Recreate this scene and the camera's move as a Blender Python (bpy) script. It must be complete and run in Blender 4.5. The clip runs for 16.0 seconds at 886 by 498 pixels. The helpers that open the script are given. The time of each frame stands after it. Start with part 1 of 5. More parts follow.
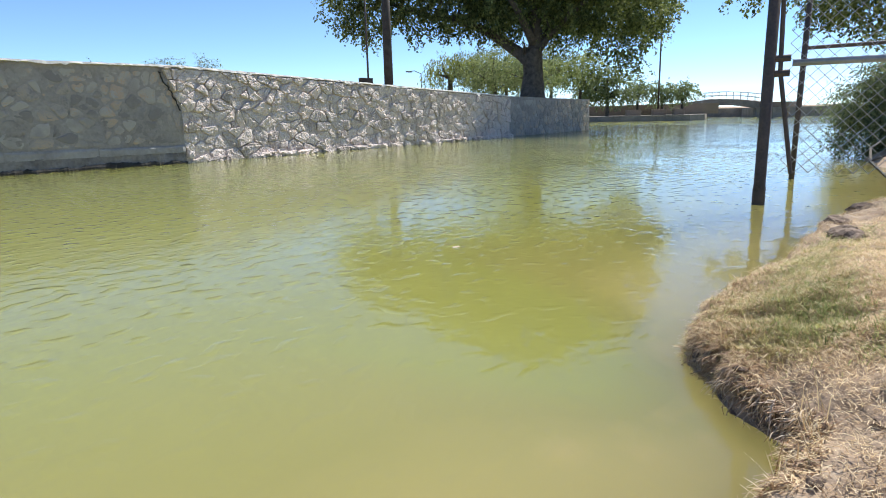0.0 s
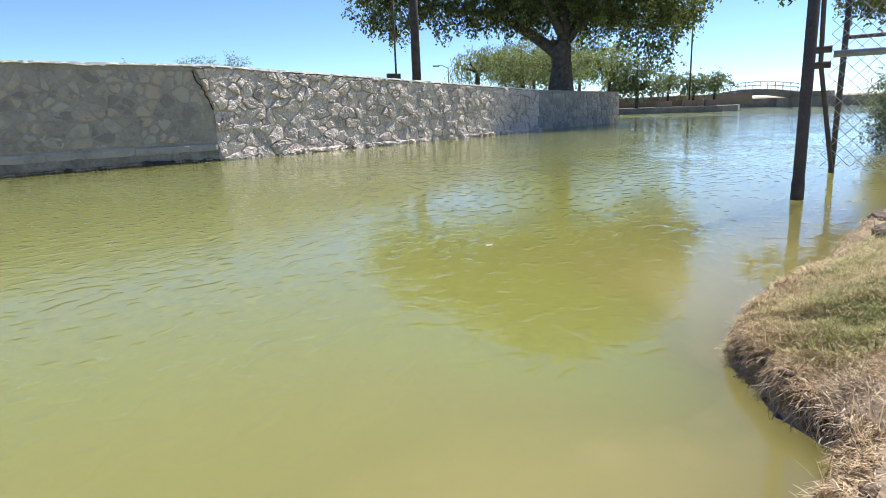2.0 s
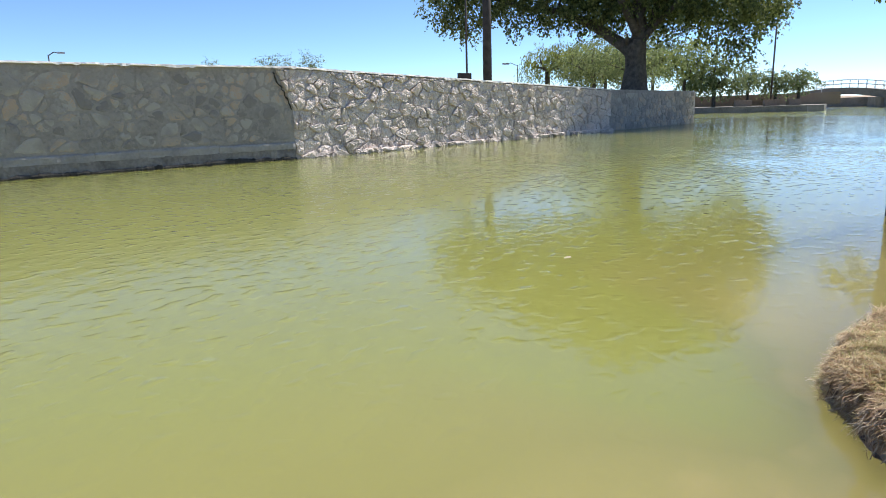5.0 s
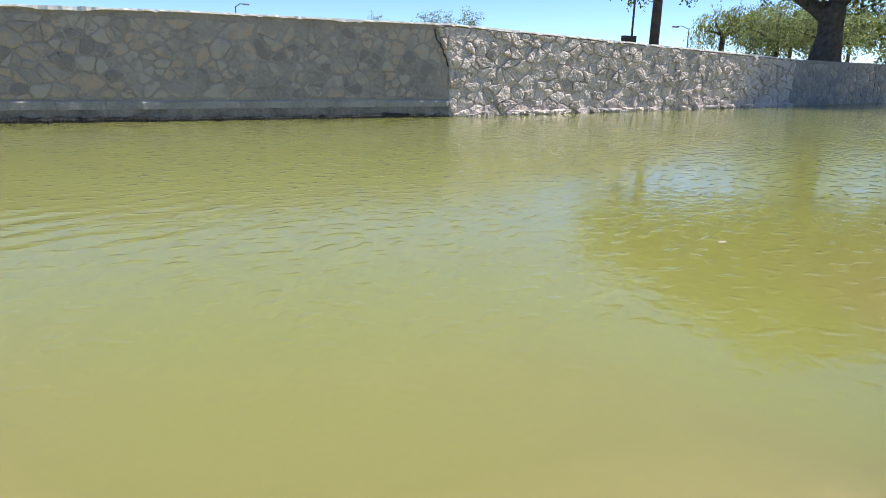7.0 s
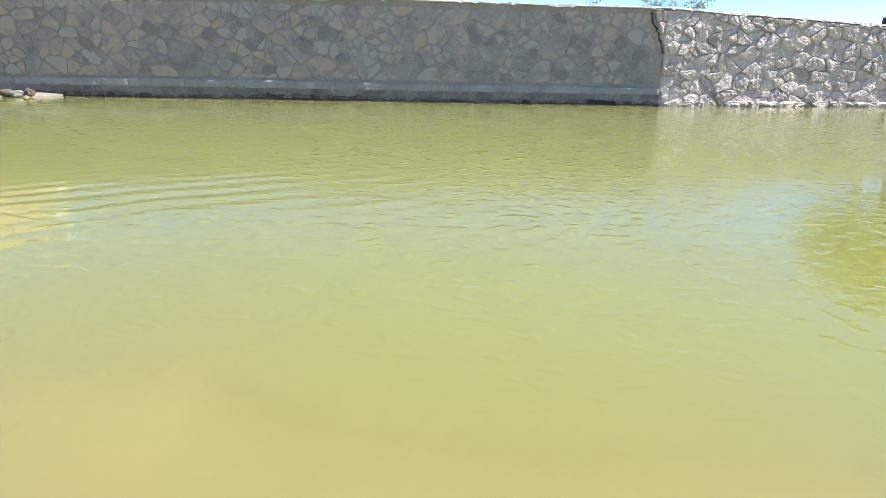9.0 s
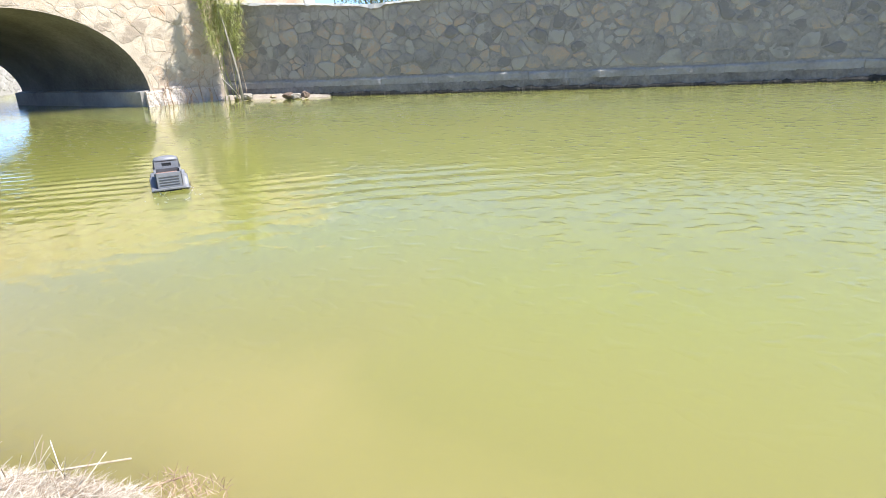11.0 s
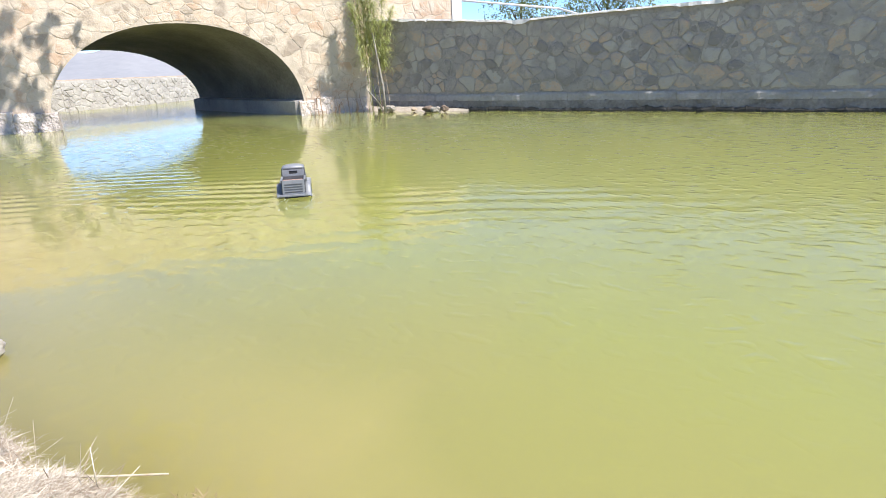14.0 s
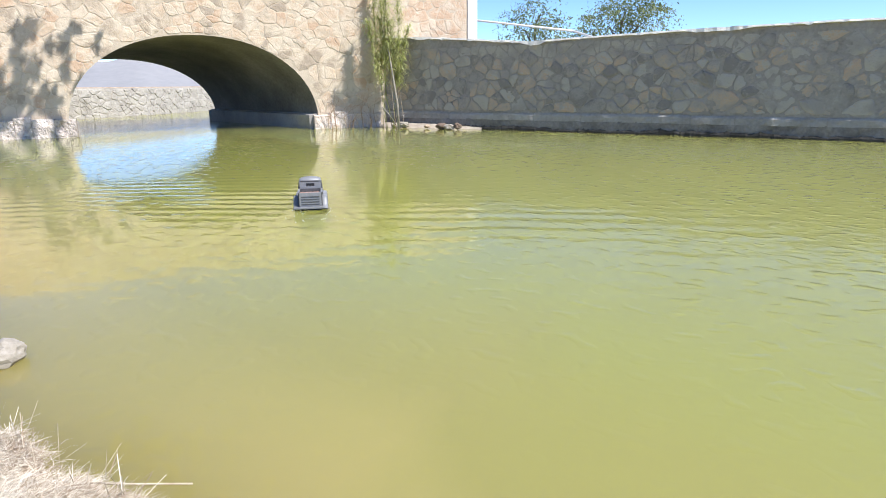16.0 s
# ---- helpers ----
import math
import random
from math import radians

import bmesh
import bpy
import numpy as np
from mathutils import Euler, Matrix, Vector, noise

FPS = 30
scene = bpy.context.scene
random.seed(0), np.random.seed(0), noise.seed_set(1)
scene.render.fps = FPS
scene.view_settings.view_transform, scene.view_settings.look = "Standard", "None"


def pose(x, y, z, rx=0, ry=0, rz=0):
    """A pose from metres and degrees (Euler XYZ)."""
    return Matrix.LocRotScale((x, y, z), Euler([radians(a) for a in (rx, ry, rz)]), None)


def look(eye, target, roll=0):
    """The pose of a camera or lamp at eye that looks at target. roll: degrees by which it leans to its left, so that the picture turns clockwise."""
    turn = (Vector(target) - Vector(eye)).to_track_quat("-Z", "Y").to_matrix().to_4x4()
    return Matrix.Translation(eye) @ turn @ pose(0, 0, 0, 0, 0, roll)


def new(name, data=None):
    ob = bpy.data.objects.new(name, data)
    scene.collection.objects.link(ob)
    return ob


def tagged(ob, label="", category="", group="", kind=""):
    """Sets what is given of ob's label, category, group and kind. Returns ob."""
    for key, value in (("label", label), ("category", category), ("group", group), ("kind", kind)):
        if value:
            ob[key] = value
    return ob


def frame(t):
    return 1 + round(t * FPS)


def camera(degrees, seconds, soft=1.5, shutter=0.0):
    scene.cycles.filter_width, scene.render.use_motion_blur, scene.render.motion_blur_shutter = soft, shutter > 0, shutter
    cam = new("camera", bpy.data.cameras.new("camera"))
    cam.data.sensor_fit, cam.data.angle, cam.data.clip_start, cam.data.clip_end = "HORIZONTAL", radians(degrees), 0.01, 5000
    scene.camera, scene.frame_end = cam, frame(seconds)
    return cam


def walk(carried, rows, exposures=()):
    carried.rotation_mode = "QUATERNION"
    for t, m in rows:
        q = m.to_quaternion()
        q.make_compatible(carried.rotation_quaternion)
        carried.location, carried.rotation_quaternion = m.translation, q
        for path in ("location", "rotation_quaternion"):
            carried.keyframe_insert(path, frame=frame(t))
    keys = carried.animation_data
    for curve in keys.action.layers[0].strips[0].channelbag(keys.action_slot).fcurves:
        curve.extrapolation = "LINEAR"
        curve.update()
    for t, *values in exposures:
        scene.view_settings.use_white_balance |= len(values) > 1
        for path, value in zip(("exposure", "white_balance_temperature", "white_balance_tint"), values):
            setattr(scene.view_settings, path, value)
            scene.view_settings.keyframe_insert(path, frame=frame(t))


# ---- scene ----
cam = camera(71.1, 16.0, soft=1.0)
PATH = [
    (0, (0.000, 0.000, 0.691), (2.050, 2.098, 0.061), -1.39),
    (0.5, (0.004, -0.001, 0.698), (2.022, 2.127, 0.066), -1.61),
    (1, (0.007, 0.005, 0.704), (2.014, 2.142, 0.067), -1.61),
    (1.5, (-0.007, 0.007, 0.710), (1.962, 2.175, 0.062), -1.85),
    (2, (-0.029, 0.018, 0.715), (1.921, 2.202, 0.062), -2.13),
    (2.5, (-0.029, 0.020, 0.720), (1.857, 2.258, 0.058), -1.97),
    (3, (-0.060, 0.021, 0.725), (1.787, 2.287, 0.048), -1.85),
    (5.5, (-0.138, 0.032, 0.816), (1.473, 2.473, 0.150), -1.05),
    (6, (-0.145, 0.037, 0.818), (1.284, 2.574, 0.096), 0.67),
    (6.5, (-0.155, 0.027, 0.818), (1.111, 2.627, 0.023), 0.92),
    (7, (-0.159, 0.016, 0.819), (0.952, 2.676, -0.011), 0.80),
    (7.5, (-0.166, -0.010, 0.819), (0.761, 2.705, -0.058), 1.81),
    (8, (-0.159, -0.034, 0.819), (0.596, 2.731, -0.067), 0.86),
    (8.5, (-0.123, -0.065, 0.819), (0.316, 2.771, -0.058), 0.80),
    (9, (-0.065, -0.073, 0.819), (0.135, 2.779, -0.089), 1.25),
    (9.5, (0.009, -0.070, 0.819), (-0.036, 2.778, -0.123), 0.06),
    (10, (0.078, -0.040, 0.819), (-0.418, 2.767, -0.115), -3.79),
    (12.5, (0.229, 0.105, 0.824), (-1.021, 2.666, -0.114), -0.14),
    (13, (0.230, 0.151, 0.824), (-1.123, 2.675, -0.070), -0.24),
    (13.5, (0.250, 0.182, 0.824), (-1.131, 2.696, -0.055), -0.21),
    (14, (0.267, 0.211, 0.825), (-1.255, 2.654, -0.021), -2.24),
    (14.5, (0.252, 0.215, 0.824), (-1.332, 2.615, -0.029), -0.71),
    (15, (0.235, 0.209, 0.824), (-1.375, 2.595, -0.022), -0.34),
    (15.5, (0.228, 0.195, 0.824), (-1.374, 2.599, 0.013), -0.28),
    (16, (0.215, 0.183, 0.823), (-1.341, 2.630, 0.057), -0.60),
]
EXPOSURES = [(0.0, 0.55, 6550, 7), (3, 0.55, 6550, 7), (6, 0.5, 6550, 8), (7, 0.53, 6500, 8.5), (8, 0.70, 6500, 9), (8.5, 0.78, 6450, 9), (9, 0.95, 6350, 9), (10, 1.02, 6350, 9.5), (12.5, 1.03, 6350, 10), (13.5, 0.96, 6350, 10), (14.5, 0.88, 6400, 10.5), (15.5, 0.85, 6350, 10), (16, 0.76, 6350, 10)]
walk(cam, [(t, look(eye, target, roll)) for t, eye, target, roll in PATH], EXPOSURES)

# world and sun
SUN_EL, SUN_AZ = 56.0, -1.0          # degrees above the horizon; degrees from +x towards +y
world = bpy.data.worlds.new("sky")
scene.world = world
world.use_nodes = True
wt = world.node_tree
sky = wt.nodes.new("ShaderNodeTexSky")
sky.sky_type = "NISHITA"
sky.sun_disc = False
sky.sun_elevation = radians(SUN_EL)
sky.sun_rotation = radians(90 - SUN_AZ)
sky.air_density, sky.dust_density, sky.ozone_density = 0.7, 0.0, 6.0
sky.altitude = 2000.0
wt.links.new(sky.outputs[0], wt.nodes["Background"].inputs[0])
wt.nodes["Background"].inputs[1].default_value = 0.15
sun_data = bpy.data.lights.new("sun", "SUN")
sun_data.energy, sun_data.angle, sun_data.color = 5.0, radians(0.6), (1.0, 0.955, 0.905)
sun = new("sun", sun_data)
sdir = Vector((math.cos(radians(SUN_EL)) * math.cos(radians(SUN_AZ)), math.cos(radians(SUN_EL)) * math.sin(radians(SUN_AZ)), math.sin(radians(SUN_EL))))
sun.matrix_world = look(sdir * 50, (0, 0, 0))


# ---- materials ----
def mat(name, colors, rough=0.8, scale=4.0, fine=40.0, bump=0.3, metal=0.0, obj=0.0, island=0.0, dist=0.01, detail=6.0, smear=None, fineness=0.35):
    """A surface with two scales of variation. colors: dark to light; obj / island: spread of brightness per object / per loose piece."""
    m = bpy.data.materials.new(name)
    m.use_nodes = True
    nt, N, Lk = m.node_tree, m.node_tree.nodes, m.node_tree.links
    b = N["Principled BSDF"]
    tc = N.new("ShaderNodeNewGeometry")
    n1 = N.new("ShaderNodeTexNoise")
    n1.inputs["Scale"].default_value, n1.inputs["Detail"].default_value = scale, detail
    n2 = N.new("ShaderNodeTexNoise")
    n2.inputs["Scale"].default_value, n2.inputs["Detail"].default_value = fine, 4.0
    Lk.new(tc.outputs["Position"], n1.inputs["Vector"])
    Lk.new(tc.outputs["Position"], n2.inputs["Vector"])
    mixn = N.new("ShaderNodeMix")
    mixn.inputs[0].default_value = fineness
    Lk.new(n1.outputs[0], mixn.inputs[2])
    Lk.new(n2.outputs[0], mixn.inputs[3])
    fac = mixn.outputs[0]
    for amount, socket in ((obj, "obj"), (island, "island")):
        if amount:
            if socket == "obj":
                src = N.new("ShaderNodeObjectInfo").outputs["Random"]
            else:
                src = tc.outputs["Random Per Island"]
            k = N.new("ShaderNodeMath")
            k.operation, k.inputs[1].default_value, k.inputs[2].default_value = "MULTIPLY_ADD", amount, -amount / 2
            Lk.new(src, k.inputs[0])
            a = N.new("ShaderNodeMath")
            a.operation = "ADD"
            Lk.new(fac, a.inputs[0])
            Lk.new(k.outputs[0], a.inputs[1])
            fac = a.outputs[0]
    ramp = N.new("ShaderNodeValToRGB")
    ramp.color_ramp.elements[0].position, ramp.color_ramp.elements[1].position = 0.3, 0.7
    while len(ramp.color_ramp.elements) < len(colors):
        ramp.color_ramp.elements.new(0.5)
    for i, (e, c) in enumerate(zip(ramp.color_ramp.elements, colors)):
        e.position = 0.28 + 0.44 * i / max(1, len(colors) - 1)
        e.color = (*c, 1)
    Lk.new(fac, ramp.inputs[0])
    colour = ramp.outputs[0]
    if smear:
        # mortar wiped over the stone in patches
        n3 = N.new("ShaderNodeTexNoise")
        n3.inputs["Scale"].default_value, n3.inputs["Detail"].default_value = 3.3, 7.0
        Lk.new(tc.outputs["Position"], n3.inputs["Vector"])
        cut = N.new("ShaderNodeMapRange")
        cut.inputs["From Min"].default_value, cut.inputs["From Max"].default_value = smear[1] - 0.07, smear[1] + 0.07
        Lk.new(n3.outputs[0], cut.inputs["Value"])
        over = N.new("ShaderNodeMix")
        over.data_type = "RGBA"
        over.inputs[7].default_value = (*smear[0], 1)
        Lk.new(cut.outputs[0], over.inputs[0])
        Lk.new(colour, over.inputs[6])
        colour = over.outputs[2]
    Lk.new(colour, b.inputs["Base Color"])
    b.inputs["Roughness"].default_value, b.inputs["Metallic"].default_value = rough, metal
    if bump:
        bp = N.new("ShaderNodeBump")
        bp.inputs["Strength"].default_value, bp.inputs["Distance"].default_value = bump, dist
        Lk.new(mixn.outputs[0], bp.inputs["Height"])
        Lk.new(bp.outputs[0], b.inputs["Normal"])
    return m


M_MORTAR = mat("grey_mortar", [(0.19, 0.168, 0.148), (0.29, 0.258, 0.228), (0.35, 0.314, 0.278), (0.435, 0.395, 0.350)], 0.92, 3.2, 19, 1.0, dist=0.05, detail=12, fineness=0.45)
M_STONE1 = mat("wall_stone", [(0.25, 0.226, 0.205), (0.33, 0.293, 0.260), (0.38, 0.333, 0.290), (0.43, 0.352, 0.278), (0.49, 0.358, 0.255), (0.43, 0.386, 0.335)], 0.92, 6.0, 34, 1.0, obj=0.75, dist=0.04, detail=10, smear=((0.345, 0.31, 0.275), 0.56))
# the rough wall's paler stone and mortar carry raking sun in their colour
M_STONE2 = mat("sunlit_rough_stone", [(0.36, 0.305, 0.275), (0.56, 0.482, 0.435), (0.69, 0.60, 0.54), (0.66, 0.525, 0.44)], 0.92, 7.0, 26, 1.0, obj=0.3, dist=0.08, detail=10, fineness=0.5)
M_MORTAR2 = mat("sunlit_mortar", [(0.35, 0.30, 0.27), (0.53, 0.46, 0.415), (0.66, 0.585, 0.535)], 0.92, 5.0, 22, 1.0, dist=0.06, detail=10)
M_FOOT = mat("dark_footing", [(0.11, 0.10, 0.093), (0.22, 0.20, 0.187), (0.34, 0.312, 0.29)], 0.9, 4.0, 22, 1.0, dist=0.05, detail=10)
M_STONE3 = mat("bridge_stone", [(0.37, 0.30, 0.228), (0.50, 0.41, 0.308), (0.54, 0.405, 0.288), (0.60, 0.505, 0.39), (0.50, 0.355, 0.245)], 0.9, 3.2, 40, 1.0, obj=0.55, dist=0.014, smear=((0.58, 0.49, 0.38), 0.52))
M_JOINT = mat("pale_joint_mortar", [(0.43, 0.36, 0.275), (0.58, 0.49, 0.38)], 0.92, 5, 50, 0.6, dist=0.02)
M_PLINTH = mat("plinth_concrete", [(0.23, 0.212, 0.198), (0.34, 0.315, 0.293), (0.43, 0.40, 0.37)], 0.9, 2.4, 18, 0.8, dist=0.03, detail=10)
M_STAIN_CRACK = mat("wet_stain_and_crack_shade", [(0.012, 0.012, 0.010), (0.035, 0.033, 0.028), (0.08, 0.074, 0.068)], 0.9, 6, 40, 0.8, dist=0.03)
M_CAP = mat("white_cap_mortar", [(0.45, 0.43, 0.39), (0.66, 0.63, 0.58), (0.76, 0.74, 0.70)], 0.9, 6, 50, 0.8, dist=0.02)
M_VAULT = mat("shaded_vault_plaster", [(0.075, 0.070, 0.062), (0.145, 0.136, 0.12), (0.23, 0.216, 0.195)], 0.9, 1.4, 20, 0.6)
M_WHITE = mat("white_paint", [(0.70, 0.69, 0.66), (0.80, 0.79, 0.77)], 0.7, 3, 30, 0.2)
M_BARK = mat("tree_bark", [(0.045, 0.036, 0.028), (0.10, 0.085, 0.066), (0.17, 0.145, 0.115)], 0.95, 7, 40, 1.0, dist=0.04)
M_POLE = mat("creosoted_wood", [(0.022, 0.018, 0.016), (0.05, 0.042, 0.036), (0.08, 0.07, 0.06)], 0.9, 5, 50, 0.5)
M_IRON = mat("rusty_steel", [(0.045, 0.038, 0.034), (0.095, 0.078, 0.067), (0.15, 0.115, 0.09)], 0.7, 6, 60, 0.4, metal=0.3)
M_GALV = mat("galvanised_steel", [(0.30, 0.305, 0.31), (0.46, 0.465, 0.47)], 0.5, 10, 80, 0.1, metal=0.6)
M_DIRT = mat("bank_dirt", [(0.20, 0.14, 0.092), (0.36, 0.27, 0.19), (0.54, 0.44, 0.33)], 0.95, 3.5, 30, 1.0, dist=0.03)
M_LAND = mat("dry_lawn", [(0.16, 0.14, 0.075), (0.26, 0.22, 0.13), (0.36, 0.31, 0.21)], 0.95, 0.6, 8, 0.5, dist=0.05)


def leaf_mat(name, colors, thin=0.6):
    m = mat(name, colors, 0.55, 1.2, 12, 0.0, island=0.5)
    b = m.node_tree.nodes["Principled BSDF"]
    out = m.node_tree.nodes["Material Output"]
    tr = m.node_tree.nodes.new("ShaderNodeBsdfTranslucent")
    mx = m.node_tree.nodes.new("ShaderNodeMixShader")
    mx.inputs[0].default_value = thin
    src = b.inputs["Base Color"].links[0].from_socket
    m.node_tree.links.new(src, tr.inputs[0])
    m.node_tree.links.new(b.outputs[0], mx.inputs[1])
    m.node_tree.links.new(tr.outputs[0], mx.inputs[2])
    m.node_tree.links.new(mx.outputs[0], out.inputs[0])
    return m


M_LEAF = leaf_mat("cottonwood_leaf", [(0.075, 0.10, 0.035), (0.16, 0.195, 0.065), (0.30, 0.335, 0.11)], 0.6)
M_WILLOW = leaf_mat("willow_leaf", [(0.15, 0.19, 0.045), (0.26, 0.30, 0.08), (0.38, 0.41, 0.13)])
M_OLIVE = leaf_mat("olive_leaf", [(0.12, 0.16, 0.065), (0.21, 0.26, 0.11), (0.31, 0.35, 0.16)])
M_PINE = leaf_mat("shrub_leaf", [(0.12, 0.155, 0.075), (0.21, 0.255, 0.12), (0.32, 0.36, 0.18)], 0.5)
M_REED = leaf_mat("reed_leaf", [(0.30, 0.33, 0.11), (0.46, 0.49, 0.19), (0.62, 0.62, 0.32)])
M_STRAW = mat("bleached_straw", [(0.26, 0.19, 0.125), (0.49, 0.415, 0.315), (0.70, 0.63, 0.52)], 0.8, 8, 60, 0.0, island=0.6)
M_DRYGRASS = leaf_mat("dry_grass", [(0.34, 0.20, 0.095), (0.64, 0.48, 0.27), (0.84, 0.70, 0.46)], 0.35)
M_GRASS = leaf_mat("green_grass", [(0.16, 0.20, 0.06), (0.30, 0.35, 0.12), (0.46, 0.49, 0.20)])
M_PALEROOT = mat("bleached_root", [(0.40, 0.29, 0.20), (0.58, 0.46, 0.34), (0.70, 0.60, 0.47)], 0.85, 8, 60, 0.4, island=0.5)
M_HALFDRY = leaf_mat("olive_grass", [(0.30, 0.24, 0.08), (0.46, 0.40, 0.15), (0.62, 0.55, 0.26)], 0.35)
M_ROOT = mat("root_wood", [(0.17, 0.10, 0.06), (0.36, 0.24, 0.155), (0.54, 0.40, 0.28)], 0.9, 8, 60, 0.4, island=0.5)


# ---- mesh helpers ----
def mesh_ob(name, bm, material, smooth=False):
    me = bpy.data.meshes.new(name)
    bm.to_mesh(me)
    bm.free()
    if smooth:
        me.polygons.foreach_set("use_smooth", [True] * len(me.polygons))
    for mm in material if isinstance(material, (list, tuple)) else [material]:
        me.materials.append(mm)
    return new(name, me)


def part(name, bm, material, parent, label="", smooth=False):
    ob = mesh_ob(name, bm, material, smooth)
    ob.parent = parent
    if label:
        ob["label"] = label
    return ob


def raw_part(name, verts, faces, material, parent=None, label="", smooth=False):
    me = bpy.data.meshes.new(name)
    me.from_pydata(verts, [], faces)
    me.update()
    if smooth:
        me.polygons.foreach_set("use_smooth", [True] * len(me.polygons))
    me.materials.append(material)
    ob = new(name, me)
    ob.parent = parent
    if label:
        ob["label"] = label
    return ob


def thing(name, label, category, m=None, group="", kind=""):
    ob = new(name)
    ob.empty_display_size = 0.1
    if m is not None:
        ob.matrix_world = m
    return tagged(ob, label, category, group, kind)


def box(bm, x0, x1, y0, y1, z0, z1, bevel=0.0):
    r = bmesh.ops.create_cube(bm, size=1.0, matrix=Matrix.LocRotScale(((x0 + x1) / 2, (y0 + y1) / 2, (z0 + z1) / 2), None, (x1 - x0, y1 - y0, z1 - z0)))
    if bevel:
        es = {e for v in r["verts"] for e in v.link_edges}
        bmesh.ops.bevel(bm, geom=list(es), offset=bevel, segments=2, affect="EDGES", profile=0.6)
    return bm


def tube(bm, pts, radii, n=8, cap=True):
    """A tapered tube through the points."""
    rings = []
    for i, p in enumerate(pts):
        p = Vector(p)
        a = Vector(pts[max(i - 1, 0)])
        b = Vector(pts[min(i + 1, len(pts) - 1)])
        d = (b - a).normalized()
        s = d.orthogonal().normalized() if abs(d.z) > 0.9 else d.cross(Vector((0, 0, 1))).normalized()
        u = s.cross(d)
        r = radii[i] if isinstance(radii, (list, tuple)) else radii
        rings.append([bm.verts.new(p + s * r * math.cos(2 * math.pi * k / n) + u * r * math.sin(2 * math.pi * k / n)) for k in range(n)])
    for A, B in zip(rings, rings[1:]):
        for k in range(n):
            bm.faces.new((A[k], A[(k + 1) % n], B[(k + 1) % n], B[k]))
    if cap:
        bm.faces.new(rings[0][::-1])
        bm.faces.new(rings[-1])
    return bm


def interp(table, x):
    """Piecewise linear value of a table of (x, value) pairs."""
    if x <= table[0][0]:
        return table[0][1]
    for (a, va), (b, vb) in zip(table, table[1:]):
        if x <= b:
            return va + (vb - va) * (x - a) / (b - a)
    return table[-1][1]


def nz(x, y, z=0.0, s=1.0):
    return noise.noise(Vector((x * s, y * s, z * s)))


# ---- plan ----
YW = 10.80                                   # face of the long shaded wall
CORNER = Vector((4.415, 10.80))              # where the rough wall begins
A2 = radians(9.4)
J3 = CORNER + Vector((math.cos(A2), math.sin(A2))) * 11.1      # where the smooth end wall begins
A3 = radians(9.4)
END3 = J3 + Vector((math.cos(A3), math.sin(A3))) * 6.3
BC = Vector((-7.95, 10.72))                  # corner of bridge face and long wall
BA = radians(54.0)                           # direction of the bridge face, from +x
BDIR = Vector((math.cos(BA), math.sin(BA)))
BIN = Vector((-math.sin(BA), math.cos(BA)))  # into the bridge
WALL_TOP1 = [(-8.2, 1.80), (-6.2, 1.66), (-4.7, 1.54), (-3.6, 1.57), (-2.0, 1.60), (0.0, 1.62), (2.5, 1.60), (4.42, 1.60)]
EDGE = [(-14, 2.6), (-9, 2.2), (-5, 1.7), (-3.2, 1.25), (-2.2, 0.98), (-1.8, 0.84), (-1.5, 0.74), (-1.05, 0.785), (-0.84, 0.77), (-0.72, 0.79), (-0.60, 0.78), (-0.50, 0.58), (-0.3, 0.40), (0.3, 0.30), (0.9, 0.30), (1.10, 0.36),
        (1.30, 0.36), (1.42, 0.52), (1.60, 0.69), (1.85, 0.78), (2.15, 0.82), (2.7, 0.82), (3.4, 0.90), (4.5, 0.98), (5.2, 0.88), (6.5, 0.95), (8.0, 1.2), (9.3, 1.95), (13, 2.1), (22, 2.5), (40, 6), (55, 9)]


def shore(x, y):
    """Metres inside the near bank (positive on land)."""
    return interp(EDGE, x) - y + 0.05 * nz(x, y, 3.0, 5.0) + 0.03 * nz(x, y, 7.0, 14.0)


def ground_z(x, y):
    s = shore(x, y)
    far = max(0.0, math.hypot(x, y) - 62.0)
    z = -0.95
    if s > -2.0:
        if s <= 0:
            z = -0.03 + (0.42 + 2.4 * math.exp(-((x - 1.56) / 0.34) ** 2)) * s - 0.03 * s * s
        else:
            lip = 0.05 + 0.05 * min(1.0, max(0.0, (x - 1.05) / 0.35)) * max(0.0, min(1.0, 4.0 - s))
            z = -0.03 + lip * min(1.0, s / 0.05) + 0.10 * min(1.0, s / 0.5) + 0.06 * min(s, 4.0)
            z += 0.035 * nz(x, y, 0, 4.0) + 0.018 * nz(x, y, 5, 13.0) + 0.010 * abs(nz(x, y, 8, 24.0))
        z = max(z, -0.95)
    if far > 0:
        z = max(z, min(0.9, -0.95 + 0.5 * far))
    if x < -26:
        z = max(z, min(0.9, -0.95 + 0.5 * (-26 - x)))
    return z


def lines(fine0, fine1, step, reach0, reach1):
    xs = list(np.arange(fine0, fine1 + 1e-6, step))
    x, d = fine1, step
    while x < reach1:
        d *= 1.22
        x += d
        xs.append(x)
    x, d = fine0, step
    while x > reach0:
        d *= 1.22
        x -= d
        xs.insert(0, x)
    return xs


def sheet(name, xs, ys, fn, material, label, smooth=True):
    verts = [(x, y, fn(x, y)) for y in ys for x in xs]
    nx = len(xs)
    faces = [(j * nx + i, j * nx + i + 1, (j + 1) * nx + i + 1, (j + 1) * nx + i) for j in range(len(ys) - 1) for i in range(nx - 1)]
    ob = raw_part(name, verts, faces, material, None, label, smooth)
    return tagged(ob, label, name, kind="structure")


